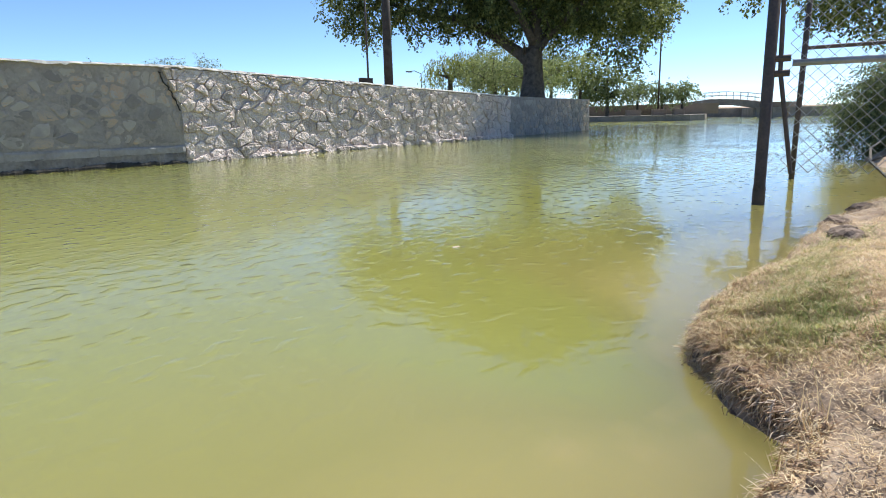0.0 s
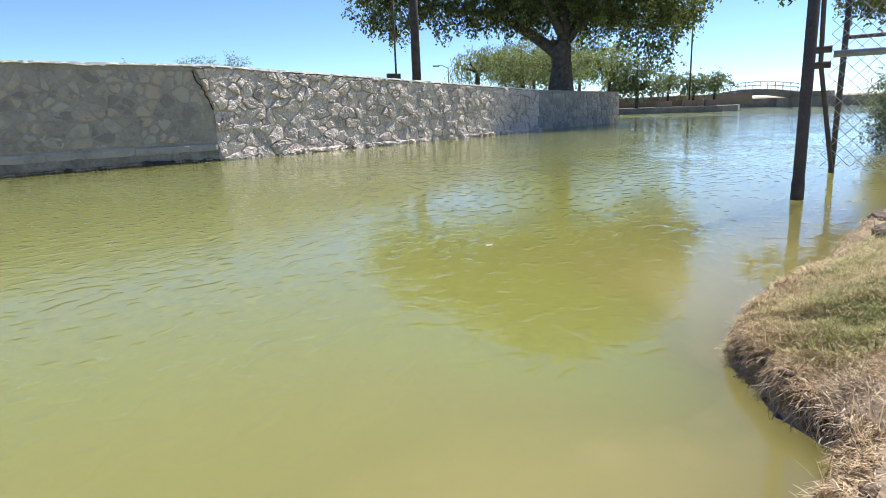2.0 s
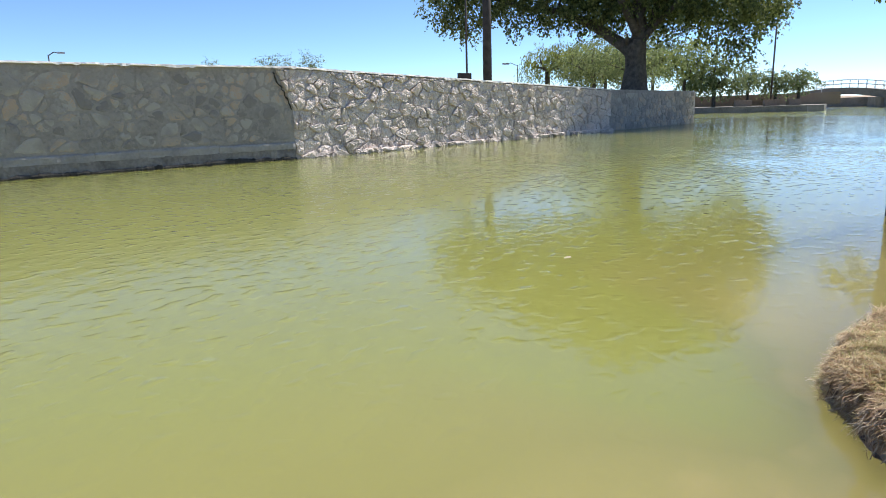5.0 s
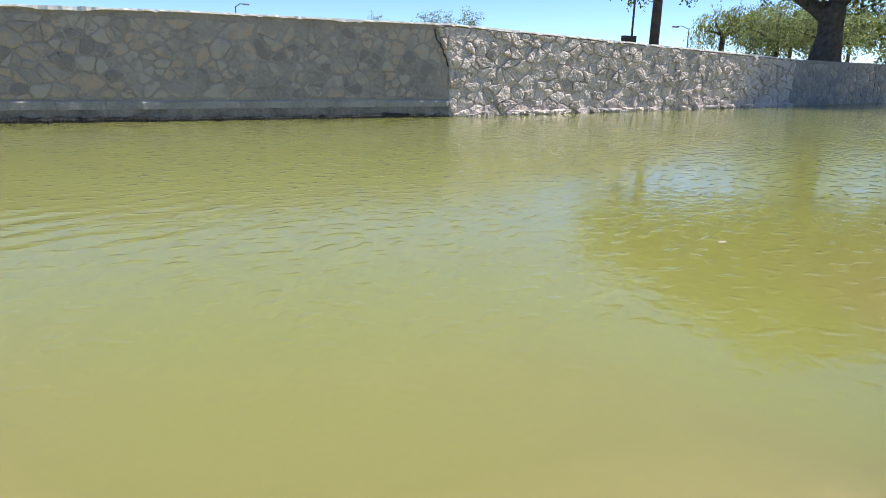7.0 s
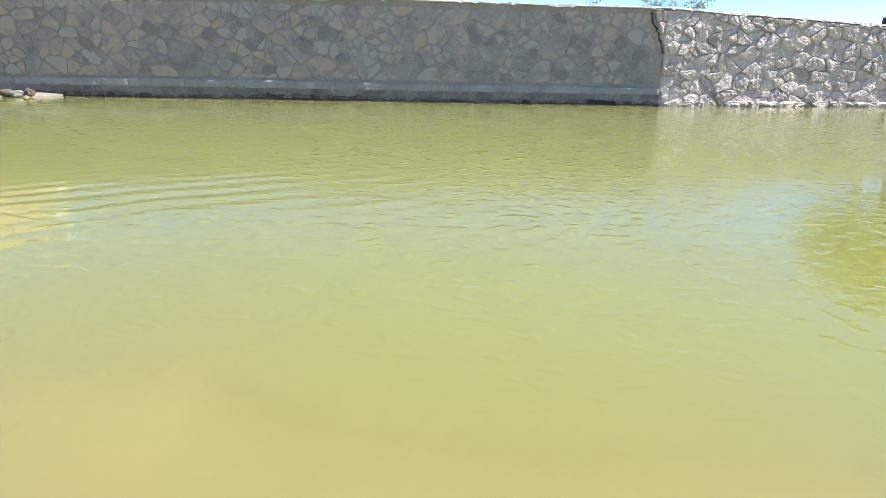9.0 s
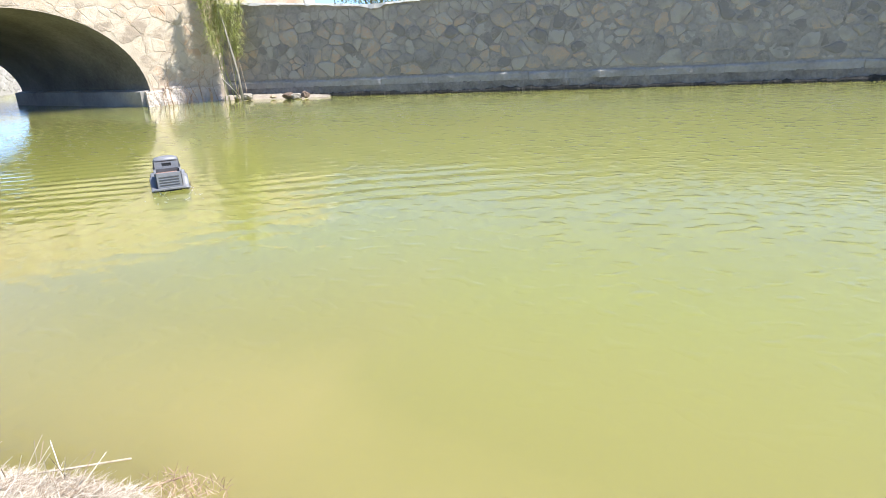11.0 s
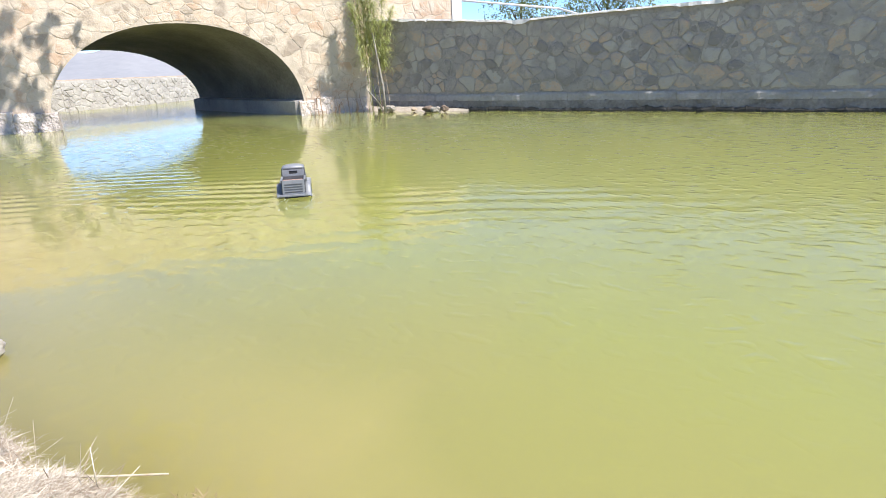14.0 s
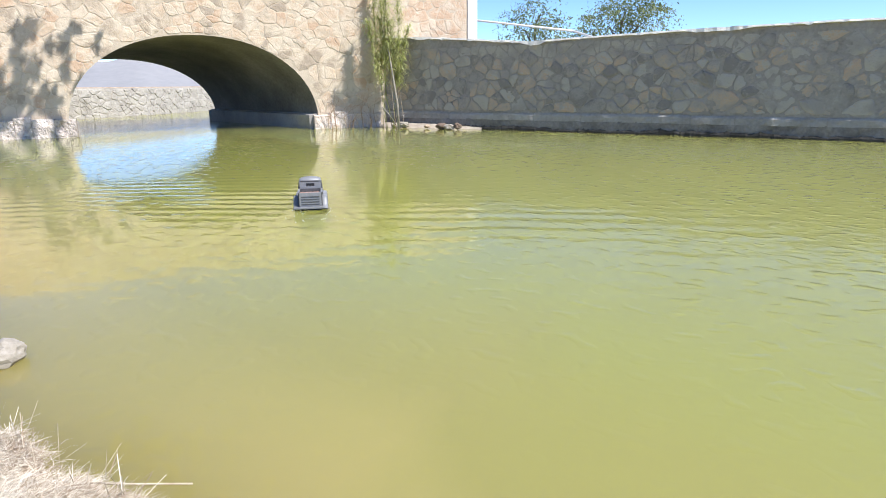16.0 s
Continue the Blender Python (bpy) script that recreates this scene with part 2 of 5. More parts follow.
sheet("ground", lines(-3.4, 5.2, 0.035, -900, 1500), lines(-0.4, 1.4, 0.03, -900, 1500), ground_z, M_DIRT, "bare tan dirt bank sloping under the pond water")


# ---- water ----
TRUCK = (-2.95, 3.40)          # where the floating truck lies


def wave_z(x, y):
    """Broken crests of the wake that the truck left on its way, and low ripple trains."""
    z = 0.0
    if -7 < x < 6 and 0.5 < y < 8.5:
        bend = 0.30 * nz(x, y, 1, 0.5) + 0.05 * nz(x, y, 6, 1.7)
        out = -x * 0.45 + (y - 2.8) * 0.893
        along = x * 0.893 + (y - 2.8) * 0.45
        fade = math.exp(-((out - 1.15) / 0.75) ** 2) * math.exp(-((along + 0.5) / 1.3) ** 2)
        broken = max(0.0, 0.45 + 1.1 * nz(x * 0.8, y * 1.7, 4, 1.3))
        z += 0.0042 * fade * broken * math.sin((out + bend) * 2 * math.pi / 0.21)
        fade = math.exp(-((x - 2.0) / 2.2) ** 2) * math.exp(-((y - 4.3 + 0.1 * x) / 0.8) ** 2)
        z += 0.0011 * fade * max(0.0, 0.35 + nz(x * 0.7, y * 1.6, 9, 1.1)) * math.sin(((y - 2.8) * 0.97 + x * 0.22 + bend) * 2 * math.pi / 0.17)
        fade = math.exp(-((x + 3.8) / 1.4) ** 2) * math.exp(-((y - 3.0) / 1.1) ** 2)
        z += 0.0042 * fade * max(0.0, 0.55 + nz(x, y, 2, 1.1)) * math.sin((x * -0.55 + y * 0.83 + 0.4 * bend) * 2 * math.pi / 0.19)
        # wake that spreads behind the truck in two arms
        dx, dy = x - TRUCK[0], y - TRUCK[1]
        back, side = dx * 0.70 - dy * 0.714, dx * 0.714 + dy * 0.70
        if -0.1 < back < 2.2:
            arm = abs(side) - 0.10 - 0.42 * max(0.0, back)
            z += 0.0022 * math.exp(-(arm / 0.13) ** 2) * math.sin((arm * 0.9 + back * 0.25) * 2 * math.pi / 0.12) * max(0.0, 1 - back / 2.2)
            z += 0.0022 * math.exp(-(side / (0.08 + 0.06 * back)) ** 2) * nz(x, y, 3, 14.0) * max(0.0, 1.2 - back)
    return z


RIPPLE = 0.0062                # height of the wind ripples, metres


def water_material():
    m = bpy.data.materials.new("pond_water")
    m.use_nodes = True
    N, Lk = m.node_tree.nodes, m.node_tree.links
    b = N["Principled BSDF"]
    g = N.new("ShaderNodeNewGeometry")
    dep = N.new("ShaderNodeAttribute")
    dep.attribute_name = "depth"
    n1 = N.new("ShaderNodeTexNoise")
    n1.inputs["Scale"].default_value, n1.inputs["Detail"].default_value = 0.7, 5
    Lk.new(g.outputs["Position"], n1.inputs["Vector"])
    ramp = N.new("ShaderNodeValToRGB")
    e = ramp.color_ramp.elements
    e[0].position, e[0].color = 0.0, (0.335, 0.280, 0.098, 1)
    e[1].position, e[1].color = 1.0, (0.230, 0.232, 0.060, 1)
    k = ramp.color_ramp.elements.new(0.45)
    k.color = (0.238, 0.220, 0.066, 1)
    add = N.new("ShaderNodeMath")
    add.operation = "MULTIPLY_ADD"
    add.inputs[1].default_value = 0.35
    Lk.new(n1.outputs[0], add.inputs[0])
    sub = N.new("ShaderNodeMath")
    sub.operation = "SUBTRACT"
    sub.inputs[1].default_value = 0.17
    Lk.new(dep.outputs["Fac"], sub.inputs[0])
    Lk.new(sub.outputs[0], add.inputs[2])
    Lk.new(add.outputs[0], ramp.inputs[0])
    Lk.new(ramp.outputs[0], b.inputs["Base Color"])
    b.inputs["Roughness"].default_value = 0.03
    b.inputs["IOR"].default_value = 1.45
    # light spreads inside the murky water
    b.subsurface_method = "BURLEY"
    b.inputs["Subsurface Weight"].default_value = 1.0
    b.inputs["Subsurface Radius"].default_value = (1.0, 1.0, 0.7)
    b.inputs["Subsurface Scale"].default_value = 2.0
    # ripples in two sizes, stretched across the wind; heights in metres
    def ripple(turn, sx, sy, scale, detail, height):
        mp = N.new("ShaderNodeMapping")
        mp.inputs["Rotation"].default_value = (0, 0, radians(turn))
        mp.inputs["Scale"].default_value = (sx, sy, 1.0)
        Lk.new(g.outputs["Position"], mp.inputs["Vector"])
        tex = N.new("ShaderNodeTexNoise")
        tex.inputs["Scale"].default_value, tex.inputs["Detail"].default_value = scale, detail
        Lk.new(mp.outputs[0], tex.inputs["Vector"])
        mul = N.new("ShaderNodeMath")
        mul.operation, mul.inputs[1].default_value = "MULTIPLY", height
        Lk.new(tex.outputs[0], mul.inputs[0])
        return mul.outputs[0]

    def summed(a, b2):
        ad = N.new("ShaderNodeMath")
        ad.operation = "ADD"
        Lk.new(a, ad.inputs[0])
        Lk.new(b2, ad.inputs[1])
        return ad.outputs[0]
    height = summed(summed(ripple(-12, 13.0, 15.0, 1.0, 1, RIPPLE * 0.30), ripple(22, 30.0, 33.0, 1.0, 0, RIPPLE * 0.05)), ripple(4, 4.6, 5.6, 1.0, 0, RIPPLE * 0.22))
    # here and there a single steeper wavelet that glints
    peak = N.new("ShaderNodeMapRange")
    peak.inputs["From Min"].default_value, peak.inputs["From Max"].default_value = 0.60, 0.80
    peak.inputs["To Max"].default_value = 0.0023
    Lk.new(ripple(8, 11.0, 15.0, 1.0, 0, 1.0), peak.inputs["Value"])
    height = summed(height, peak.outputs[0])
    bp = N.new("ShaderNodeBump")
    bp.inputs["Distance"].default_value = 1.0
    # gusts leave some patches smoother than others
    amp = N.new("ShaderNodeTexNoise")
    amp.inputs["Scale"].default_value = 0.35
    Lk.new(g.outputs["Position"], amp.inputs["Vector"])
    patch = N.new("ShaderNodeMapRange")
    patch.inputs["From Min"].default_value, patch.inputs["From Max"].default_value = 0.35, 0.65
    patch.inputs["To Min"].default_value, patch.inputs["To Max"].default_value = 0.45, 1.5
    Lk.new(amp.outputs[0], patch.inputs["Value"])
    # the open lake and the channel beyond the bridge are ruffled by the wind
    xyz = N.new("ShaderNodeSeparateXYZ")
    Lk.new(g.outputs["Position"], xyz.inputs[0])
    mid = N.new("ShaderNodeMath")
    mid.operation, mid.inputs[1].default_value = "SUBTRACT", 9.0
    Lk.new(xyz.outputs[0], mid.inputs[0])
    ab = N.new("ShaderNodeMath")
    ab.operation = "ABSOLUTE"
    Lk.new(mid.outputs[0], ab.inputs[0])
    wind = N.new("ShaderNodeMapRange")
    wind.inputs["From Min"].default_value, wind.inputs["From Max"].default_value = 19.5, 22.5
    wind.inputs["To Min"].default_value, wind.inputs["To Max"].default_value = 1.0, 11.0
    Lk.new(ab.outputs[0], wind.inputs["Value"])
    # the water lies calm beside the near bank
    calm = N.new("ShaderNodeMapRange")
    calm.inputs["From Min"].default_value, calm.inputs["From Max"].default_value = 1.2, 3.4
    calm.inputs["To Min"].default_value, calm.inputs["To Max"].default_value = 0.28, 1.0
    Lk.new(xyz.outputs[1], calm.inputs["Value"])
    lee = N.new("ShaderNodeMapRange")
    lee.inputs["From Min"].default_value, lee.inputs["From Max"].default_value = -2.5, 1.5
    lee.inputs["To Min"].default_value, lee.inputs["To Max"].default_value = 0.6, 1.8
    Lk.new(xyz.outputs[0], lee.inputs["Value"])
    gust = height
    for k in (patch.outputs[0], wind.outputs[0], calm.outputs[0], lee.outputs[0]):
        mu = N.new("ShaderNodeMath")
        mu.operation = "MULTIPLY"
        Lk.new(gust, mu.inputs[0])
        Lk.new(k, mu.inputs[1])
        gust = mu.outputs[0]
    bp.inputs["Strength"].default_value = 1.0
    Lk.new(gust, bp.inputs["Height"])
    Lk.new(bp.outputs[0], b.inputs["Normal"])
    # clear shallows let the bed show through
    out = N["Material Output"]
    tr = N.new("ShaderNodeBsdfTransparent")
    tr.inputs[0].default_value = (0.92, 0.87, 0.66, 1)
    gl = N.new("ShaderNodeBsdfGlossy")
    gl.inputs["Roughness"].default_value = 0.03
    Lk.new(bp.outputs[0], gl.inputs["Normal"])
    fr = N.new("ShaderNodeFresnel")
    fr.inputs["IOR"].default_value = 1.333
    Lk.new(bp.outputs[0], fr.inputs["Normal"])
    clear = N.new("ShaderNodeMixShader")
    Lk.new(fr.outputs[0], clear.inputs[0])
    Lk.new(tr.outputs[0], clear.inputs[1])
    Lk.new(gl.outputs[0], clear.inputs[2])
    murk = N.new("ShaderNodeMapRange")
    murk.inputs["From Max"].default_value = 0.28
    murk.inputs["To Min"].default_value = 0.93
    Lk.new(dep.outputs["Fac"], murk.inputs["Value"])
    mx = N.new("ShaderNodeMixShader")
    Lk.new(murk.outputs[0], mx.inputs[0])
    Lk.new(clear.outputs[0], mx.inputs[1])
    Lk.new(b.outputs[0], mx.inputs[2])
    Lk.new(mx.outputs[0], out.inputs[0])
    return m


SUNKEN = [(1.295, 0.60, 0.050), (1.00, 0.67, 0.045), (1.17, 0.63, 0.022), (1.25, 0.48, 0.03), (1.10, 0.55, 0.03)]


def hump(x, y):
    """How far the stones on the bed rise into the water."""
    return sum(s * 1.2 * math.exp(-((x - a) ** 2 + (y - b) ** 2) / (s * 0.95) ** 2) for a, b, s in SUNKEN) if 0.5 < x < 2 and 0 < y < 1.2 else 0.0


def build_water():
    xs, ys = lines(-4.8, 3.2, 0.032, -400, 700), lines(0.45, 6.2, 0.032, -300, 700)
    ob = sheet("water", xs, ys, wave_z, water_material(), "murky olive green pond water with gentle ripples")
    me = ob.data
    at = me.attributes.new("depth", "FLOAT", "POINT")
    at.data.foreach_set("value", [min(1.0, max(0.0, -ground_z(v.co.x, v.co.y) - 3.0 * hump(v.co.x, v.co.y)) / 0.8) for v in me.vertices])


build_water()


# ---- stone walls ----
def clip(poly, nx, ny, c):
    """The part of a polygon where nx*x + ny*y <= c."""
    out = []
    for i, p in enumerate(poly):
        q = poly[(i + 1) % len(poly)]
        dp, dq = nx * p[0] + ny * p[1] - c, nx * q[0] + ny * q[1] - c
        if dp <= 0:
            out.append(p)
        if dp * dq < 0:
            t = dp / (dp - dq)
            out.append((p[0] + t * (q[0] - p[0]), p[1] + t * (q[1] - p[1])))
    return out


def cells(u0, u1, v0, v1, su, sv, seed, keep=lambda u, v: True, drop=0.2, small=0.25):
    """Irregular polygons that fill a rectangle, about su by sv each, with some large and some small ones."""
    rng = random.Random(seed)
    nu, nv = max(1, round((u1 - u0) / su)), max(1, round((v1 - v0) / sv))
    pts = []
    for j in range(nv):
        for i in range(nu):
            u = u0 + (i + 0.5 + (0.25 if j % 2 else -0.25) + rng.uniform(-0.42, 0.42)) * (u1 - u0) / nu
            v = v0 + (j + 0.5 + rng.uniform(-0.40, 0.40)) * (v1 - v0) / nv
            if rng.random() < drop:
                continue
            pts.append((u, v))
            if rng.random() < small:
                pts.append((u + su * rng.uniform(0.35, 0.6) * rng.choice((-1, 1)), v + sv * rng.uniform(-0.5, 0.5)))
    k = sv / su
    out = []
    for i, (u, v) in enumerate(pts):
        if not keep(u, v):
            continue
        poly = [(u0, v0), (u1, v0), (u1, v1), (u0, v1)]
        for j, (a, b) in enumerate(pts):
            if j != i and abs(a - u) < 3.5 * su and abs(b - v) < 3.5 * sv:
                # distances are taken in a space where pieces are as wide as high
                nx, ny = (a - u) * k * k, b - v
                poly = clip(poly, nx, ny, (nx * (a + u) + ny * (b + v)) / 2)
        if len(poly) > 2:
            out.append(poly)
    return out


def stone_mesh(poly, gap, depth, rng, place, name="stone", dome=0.5, tilt=0.0, rough=0.0, corner=0.13):
    """One stone: a polygon shrunk by the joint, with a rounded rim and an uneven face."""
    poly = [(p[0] + (q[0] - p[0]) * k, p[1] + (q[1] - p[1]) * k) for p, q in zip(poly, poly[1:] + poly[:1]) for k in (corner, 1 - corner)]
    cu, cv = sum(p[0] for p in poly) / len(poly), sum(p[1] for p in poly) / len(poly)
    size = math.sqrt(max(1e-6, abs(sum(p[0] * q[1] - q[0] * p[1] for p, q in zip(poly, poly[1:] + poly[:1]))) / 2))
    pts = []
    for p, q in zip(poly, poly[1:] + poly[:1]):
        e = math.hypot(q[0] - p[0], q[1] - p[1])
        m = 1 if e < size * 0.25 else 2 if e < size * 0.7 else 3
        for t in range(m):
            a, b = p[0] + (q[0] - p[0]) * t / m, p[1] + (q[1] - p[1]) * t / m
            pts.append((a + 0.09 * size * nz(a, b, 1.0, 9.0) + rng.uniform(-0.03, 0.03) * size, b + 0.09 * size * nz(a, b, 5.0, 9.0) + rng.uniform(-0.03, 0.03) * size))
    n = len(pts)
    tu, tv = rng.uniform(-tilt, tilt), rng.uniform(-tilt, tilt)

    def ring(k, d, j):
        out = []
        for p in pts:
            a, b = (p[0] - cu) * k, (p[1] - cv) * k
            lift = (tu * a + tv * b) if d > 0 else 0.0
            grain = rough * (nz(cu + a, cv + b, 2.0, 11.0) + 0.6 * nz(cu + a, cv + b, 6.0, 27.0)) if d > 0 else 0.0
            out.append(place(cu + a, cv + b, max(-0.03, d + lift + grain + rng.uniform(-j, j))))
        return out
    k0 = max(0.5, 1 - gap / max(size, 0.02))
    verts = ring(k0, -0.03, 0) + ring(k0 * 0.97, depth * 0.45, depth * 0.10) + ring(k0 * 0.88, depth * 0.93, depth * 0.12 * dome) + ring(k0 * 0.64, depth, depth * 0.16 * dome) + ring(k0 * 0.34, depth * 1.05, depth * 0.2 * dome) + [place(cu, cv, depth * (1 + 0.3 * dome * rng.uniform(-0.6, 1)))]
    faces = []
    for r in range(4):
        for i in range(n):
            j = (i + 1) % n
            faces.append((r * n + i, r * n + j, (r + 1) * n + j, (r + 1) * n + i))
    faces += [(4 * n + i, 4 * n + (i + 1) % n, 5 * n) for i in range(n)]
    me = bpy.data.meshes.new(name)
    me.from_pydata(verts, [], faces)
    me.update()
    return me


def lay_stones(parent, polys, gap, d0, d1, material, place, seed, limit=300, dome=0.5, name="stone", smooth=False, tilt=0.0, rough=0.0, corner=0.13):
    rng = random.Random(seed)
    rest_v, rest_f = [], []
    for i, poly in enumerate(polys):
        me = stone_mesh(poly, gap * rng.uniform(0.4, 1.7), rng.uniform(d0, d1), rng, place, name, dome, tilt, rough, corner)
        if i >= limit:
            o = len(rest_v)
            rest_v += [tuple(v.co) for v in me.vertices]
            rest_f += [tuple(o + k for k in p.vertices) for p in me.polygons]
            bpy.data.meshes.remove(me)
            continue
        if smooth:
            me.polygons.foreach_set("use_smooth", [True] * len(me.polygons))
        me.materials.append(material)
        ob = new(name, me)
        ob.parent = parent
    if rest_v:
        tagged(raw_part("far_stones", rest_v, rest_f, material, parent), kind="stuff")


def wall_body(name, p0, p1, thick, top, material, label, z0=-0.9):
    """A wall from p0 to p1 (face on its right-hand side seen from above), with a top that may rise and fall."""
    p0, p1 = Vector(p0), Vector(p1)
    d = (p1 - p0)
    L = d.length
    d.normalize()
    back = Vector((-d.y, d.x))
    n = max(2, int(L / 0.12))
    verts, faces = [], []
    for i in range(n + 1):
        u = L * i / n
        a = p0 + d * u
        b = a + back * thick
        t = top(u)
        j1, j2 = 0.02 * nz(u, 1, 0, 3.0), 0.02 * nz(u, 5, 0, 3.0)
        verts += [(a.x, a.y, z0), (a.x, a.y, t + j1), (b.x, b.y, t + j2), (b.x, b.y, z0)]
    for i in range(n):
        o = 4 * i
        for k in range(4):
            faces.append((o + k, o + 4 + k, o + 4 + (k + 1) % 4, o + (k + 1) % 4))
    faces += [(0, 1, 2, 3), (4 * n + 3, 4 * n + 2, 4 * n + 1, 4 * n)]
    ob = raw_part(name, verts, faces, material, None, label)
    return tagged(ob, label, "stone wall", kind="structure")


def on_wall(p0, ang):
    """Maps along, up, proud to the world for a wall that starts at p0 and runs at that angle."""
    c, s = math.cos(ang), math.sin(ang)
    return lambda u, v, d: (p0[0] + c * u + s * d, p0[1] + s * u - c * d, v)


def cap_strip(parent, p0, ang, L, thick, top, seed, wave=0.03, proud=0.03):
    """The rough mortar capping that lies on a wall."""
    rng = random.Random(seed)
    f = on_wall(p0, ang)
    verts, faces = [], []
    n = int(L / 0.06)
    for i in range(n + 1):
        u = L * i / n
        t = top(u)
        e = proud + wave * nz(u, seed, 0, 4.0) + 0.012 * rng.uniform(-1, 1)
        low = t - 0.004 - 0.09 * max(0.0, nz(u, seed + 3, 0, 2.1) - 0.22) - 0.06 * max(0.0, nz(u, seed + 9, 0, 8.0) - 0.1)
        verts += [f(u, low, e), f(u, t + 0.022 + 0.008 * nz(u, seed, 5, 6.0), e - 0.012), f(u, t + 0.03 + 0.01 * nz(u, 0, 2, 3.0), -thick / 2), f(u, t + 0.02, -thick - 0.02), f(u, t - 0.02, -thick - 0.02), f(u, t - 0.01, 0.0 - 0.01)]
    for i in range(n):
        o = 6 * i
        for k in range(6):
            faces.append((o + k, o + 6 + k, o + 6 + (k + 1) % 6, o + (k + 1) % 6))
    raw_part("capping", verts, faces, M_CAP, parent, "rough sunlit whitish mortar capping")


def mortar_face(parent, place, L, v0, top, base, coarse, fine, step, seed, material):
    """The uneven mortar between and partly over the stones."""
    nu = int(L / step)
    nv = int((top(0) - v0) / step)
    verts, faces = [], []
    for i in range(nu + 1):
        u = L * i / nu
        for j in range(nv + 1):
            v = v0 + (top(u) - 0.03 - v0) * j / nv
            d = (base(u) if callable(base) else base) + coarse * nz(u, v, seed, 3.6) + coarse * 0.7 * nz(u, v, seed + 4, 8.0) + fine * nz(u, v, seed + 9, 19.0)
            verts.append(place(u, v, max(0.001, d)))
    for i in range(nu):
        for j in range(nv):
            o = i * (nv + 1) + j
            faces.append((o, o + nv + 1, o + nv + 2, o + 1))
    raw_part("mortar", verts, faces, material, parent)


# long shaded wall with a concrete footing course
X0 = BC.x - 0.1
L1 = CORNER.x - X0
top1 = lambda u: interp(WALL_TOP1, X0 + u)
wall_long = wall_body("wall_long", (X0, YW), (CORNER.x + 0.02, YW), 0.45, top1, M_MORTAR, "weathered grey rubble stone wall, smeared with mortar, in shade")
place1 = on_wall((X0, YW), 0.0)
cap_strip(wall_long, (X0, YW), 0.0, L1 + 0.02, 0.45, top1, 11, 0.02, 0.05)
n = 150
rng = random.Random(17)
u = 0.0
while u < L1:
    w = min(rng.uniform(0.55, 1.25), L1 - u)
    if L1 - u - w < 0.3:
        w = L1 - u
    out0, h = rng.uniform(0.020, 0.030), rng.uniform(0.30, 0.32)
    nu, nv = max(3, int(w / 0.05)), 4
    fv, fc = [], []
    for i in range(nu + 1):
        a = u + 0.003 + (w - 0.006) * i / nu
        edge = 0.005 if i in (0, nu) else 0.0
        for j in range(nv + 1):
            v = 0.185 + 0.012 * nz(a, 7, 0, 5.0) + (h - 0.185) * j / nv
            d = out0 - edge + 0.012 * nz(a, v, 2, 7.0) + 0.007 * nz(a, v, 6, 21.0) - (0.012 if j == nv else 0.0)
            fv.append(place1(a, v + (0.012 * nz(a, 3, 0, 9.0) if j == nv else 0.0), d))
        fv.append(place1(a, h + 0.006, -0.005))
    for i in range(nu):
        for j in range(nv + 1):
            o = i * (nv + 2) + j
            fc.append((o, o + nv + 2, o + nv + 3, o + 1))
    raw_part("footing_block", fv, fc, M_PLINTH, wall_long, "smooth grey concrete footing course")
    u += w
fv, fc = [], []
for i in range(n * 2 + 1):
    u = L1 * i / (n * 2)
    for j in range(8):
        v = -0.3 + 0.50 * j / 7
        fv.append(place1(u, v, 0.016 + 0.014 * nz(u, v, 2, 5.0) + 0.009 * nz(u, v, 6, 16.0) + 0.03 * max(0.0, 0.05 - v)))
for i in range(n * 2):
    for j in range(7):
        o = 8 * i + j
        fc.append((o, o + 8, o + 9, o + 1))
raw_part("lower_footing", fv, fc, M_FOOT, wall_long, "dark rough lower footing above the water")
ft, ff = [], []
for i in range(n * 3 + 1):
    u = L1 * i / (n * 3)
    e = 0.045 + 0.015 * nz(u, 5, 0, 7.0) + 0.01 * nz(u, 9, 0, 25.0)
    h = 0.062 + 0.045 * nz(u, 12, 0, 1.1) + 0.03 * nz(u, 2, 0, 6.0) + 0.03 * nz(u, 2, 0, 23.0)
    ft += [place1(u, -0.6, e + 0.03), place1(u, h * 0.5, e), place1(u, max(0.02, h), 0.03)]
for i in range(n * 3):
    for k in range(2):
        ff.append((3 * i + k, 3 * i + 3 + k, 3 * i + 4 + k, 3 * i + 1 + k))
raw_part("waterline_stain", ft, ff, M_STAIN_CRACK, wall_long, "black wet algae band at the waterline")

mortar_face(wall_long, place1, L1, 0.31, top1, lambda u: -0.002 if u < 5.0 else -0.002 + 0.006 * min(1.0, (u - 5.0) / 3.0), 0.004, 0.004, 0.045, 3, M_MORTAR)
# a stepped crack near the corner; a dark strip draws the shade inside it
cv_, cf_ = [], []
zig = [(-0.30, 1.52), (-0.28, 1.46), (-0.26, 1.36), (-0.18, 1.26), (-0.13, 1.13), (-0.06, 1.03), (-0.02, 0.88)]
zig = [(a[0] + (b[0] - a[0]) * k / 4 + 0.03 * nz(a[1] * 3, k, 1, 2.3), a[1] + (b[1] - a[1]) * k / 4) for a, b in zip(zig, zig[1:]) for k in range(4)] + zig[-1:]
for i, (u, v) in enumerate(zig):
    w = 0.002 + 0.014 * abs(nz(i, 3, 0, 0.7))
    cv_ += [place1(L1 + u - w, v - w, 0.034), place1(L1 + u + w, v + w, 0.034), place1(L1 + u + w, v + w, 0.0), place1(L1 + u - w, v - w, 0.0)]
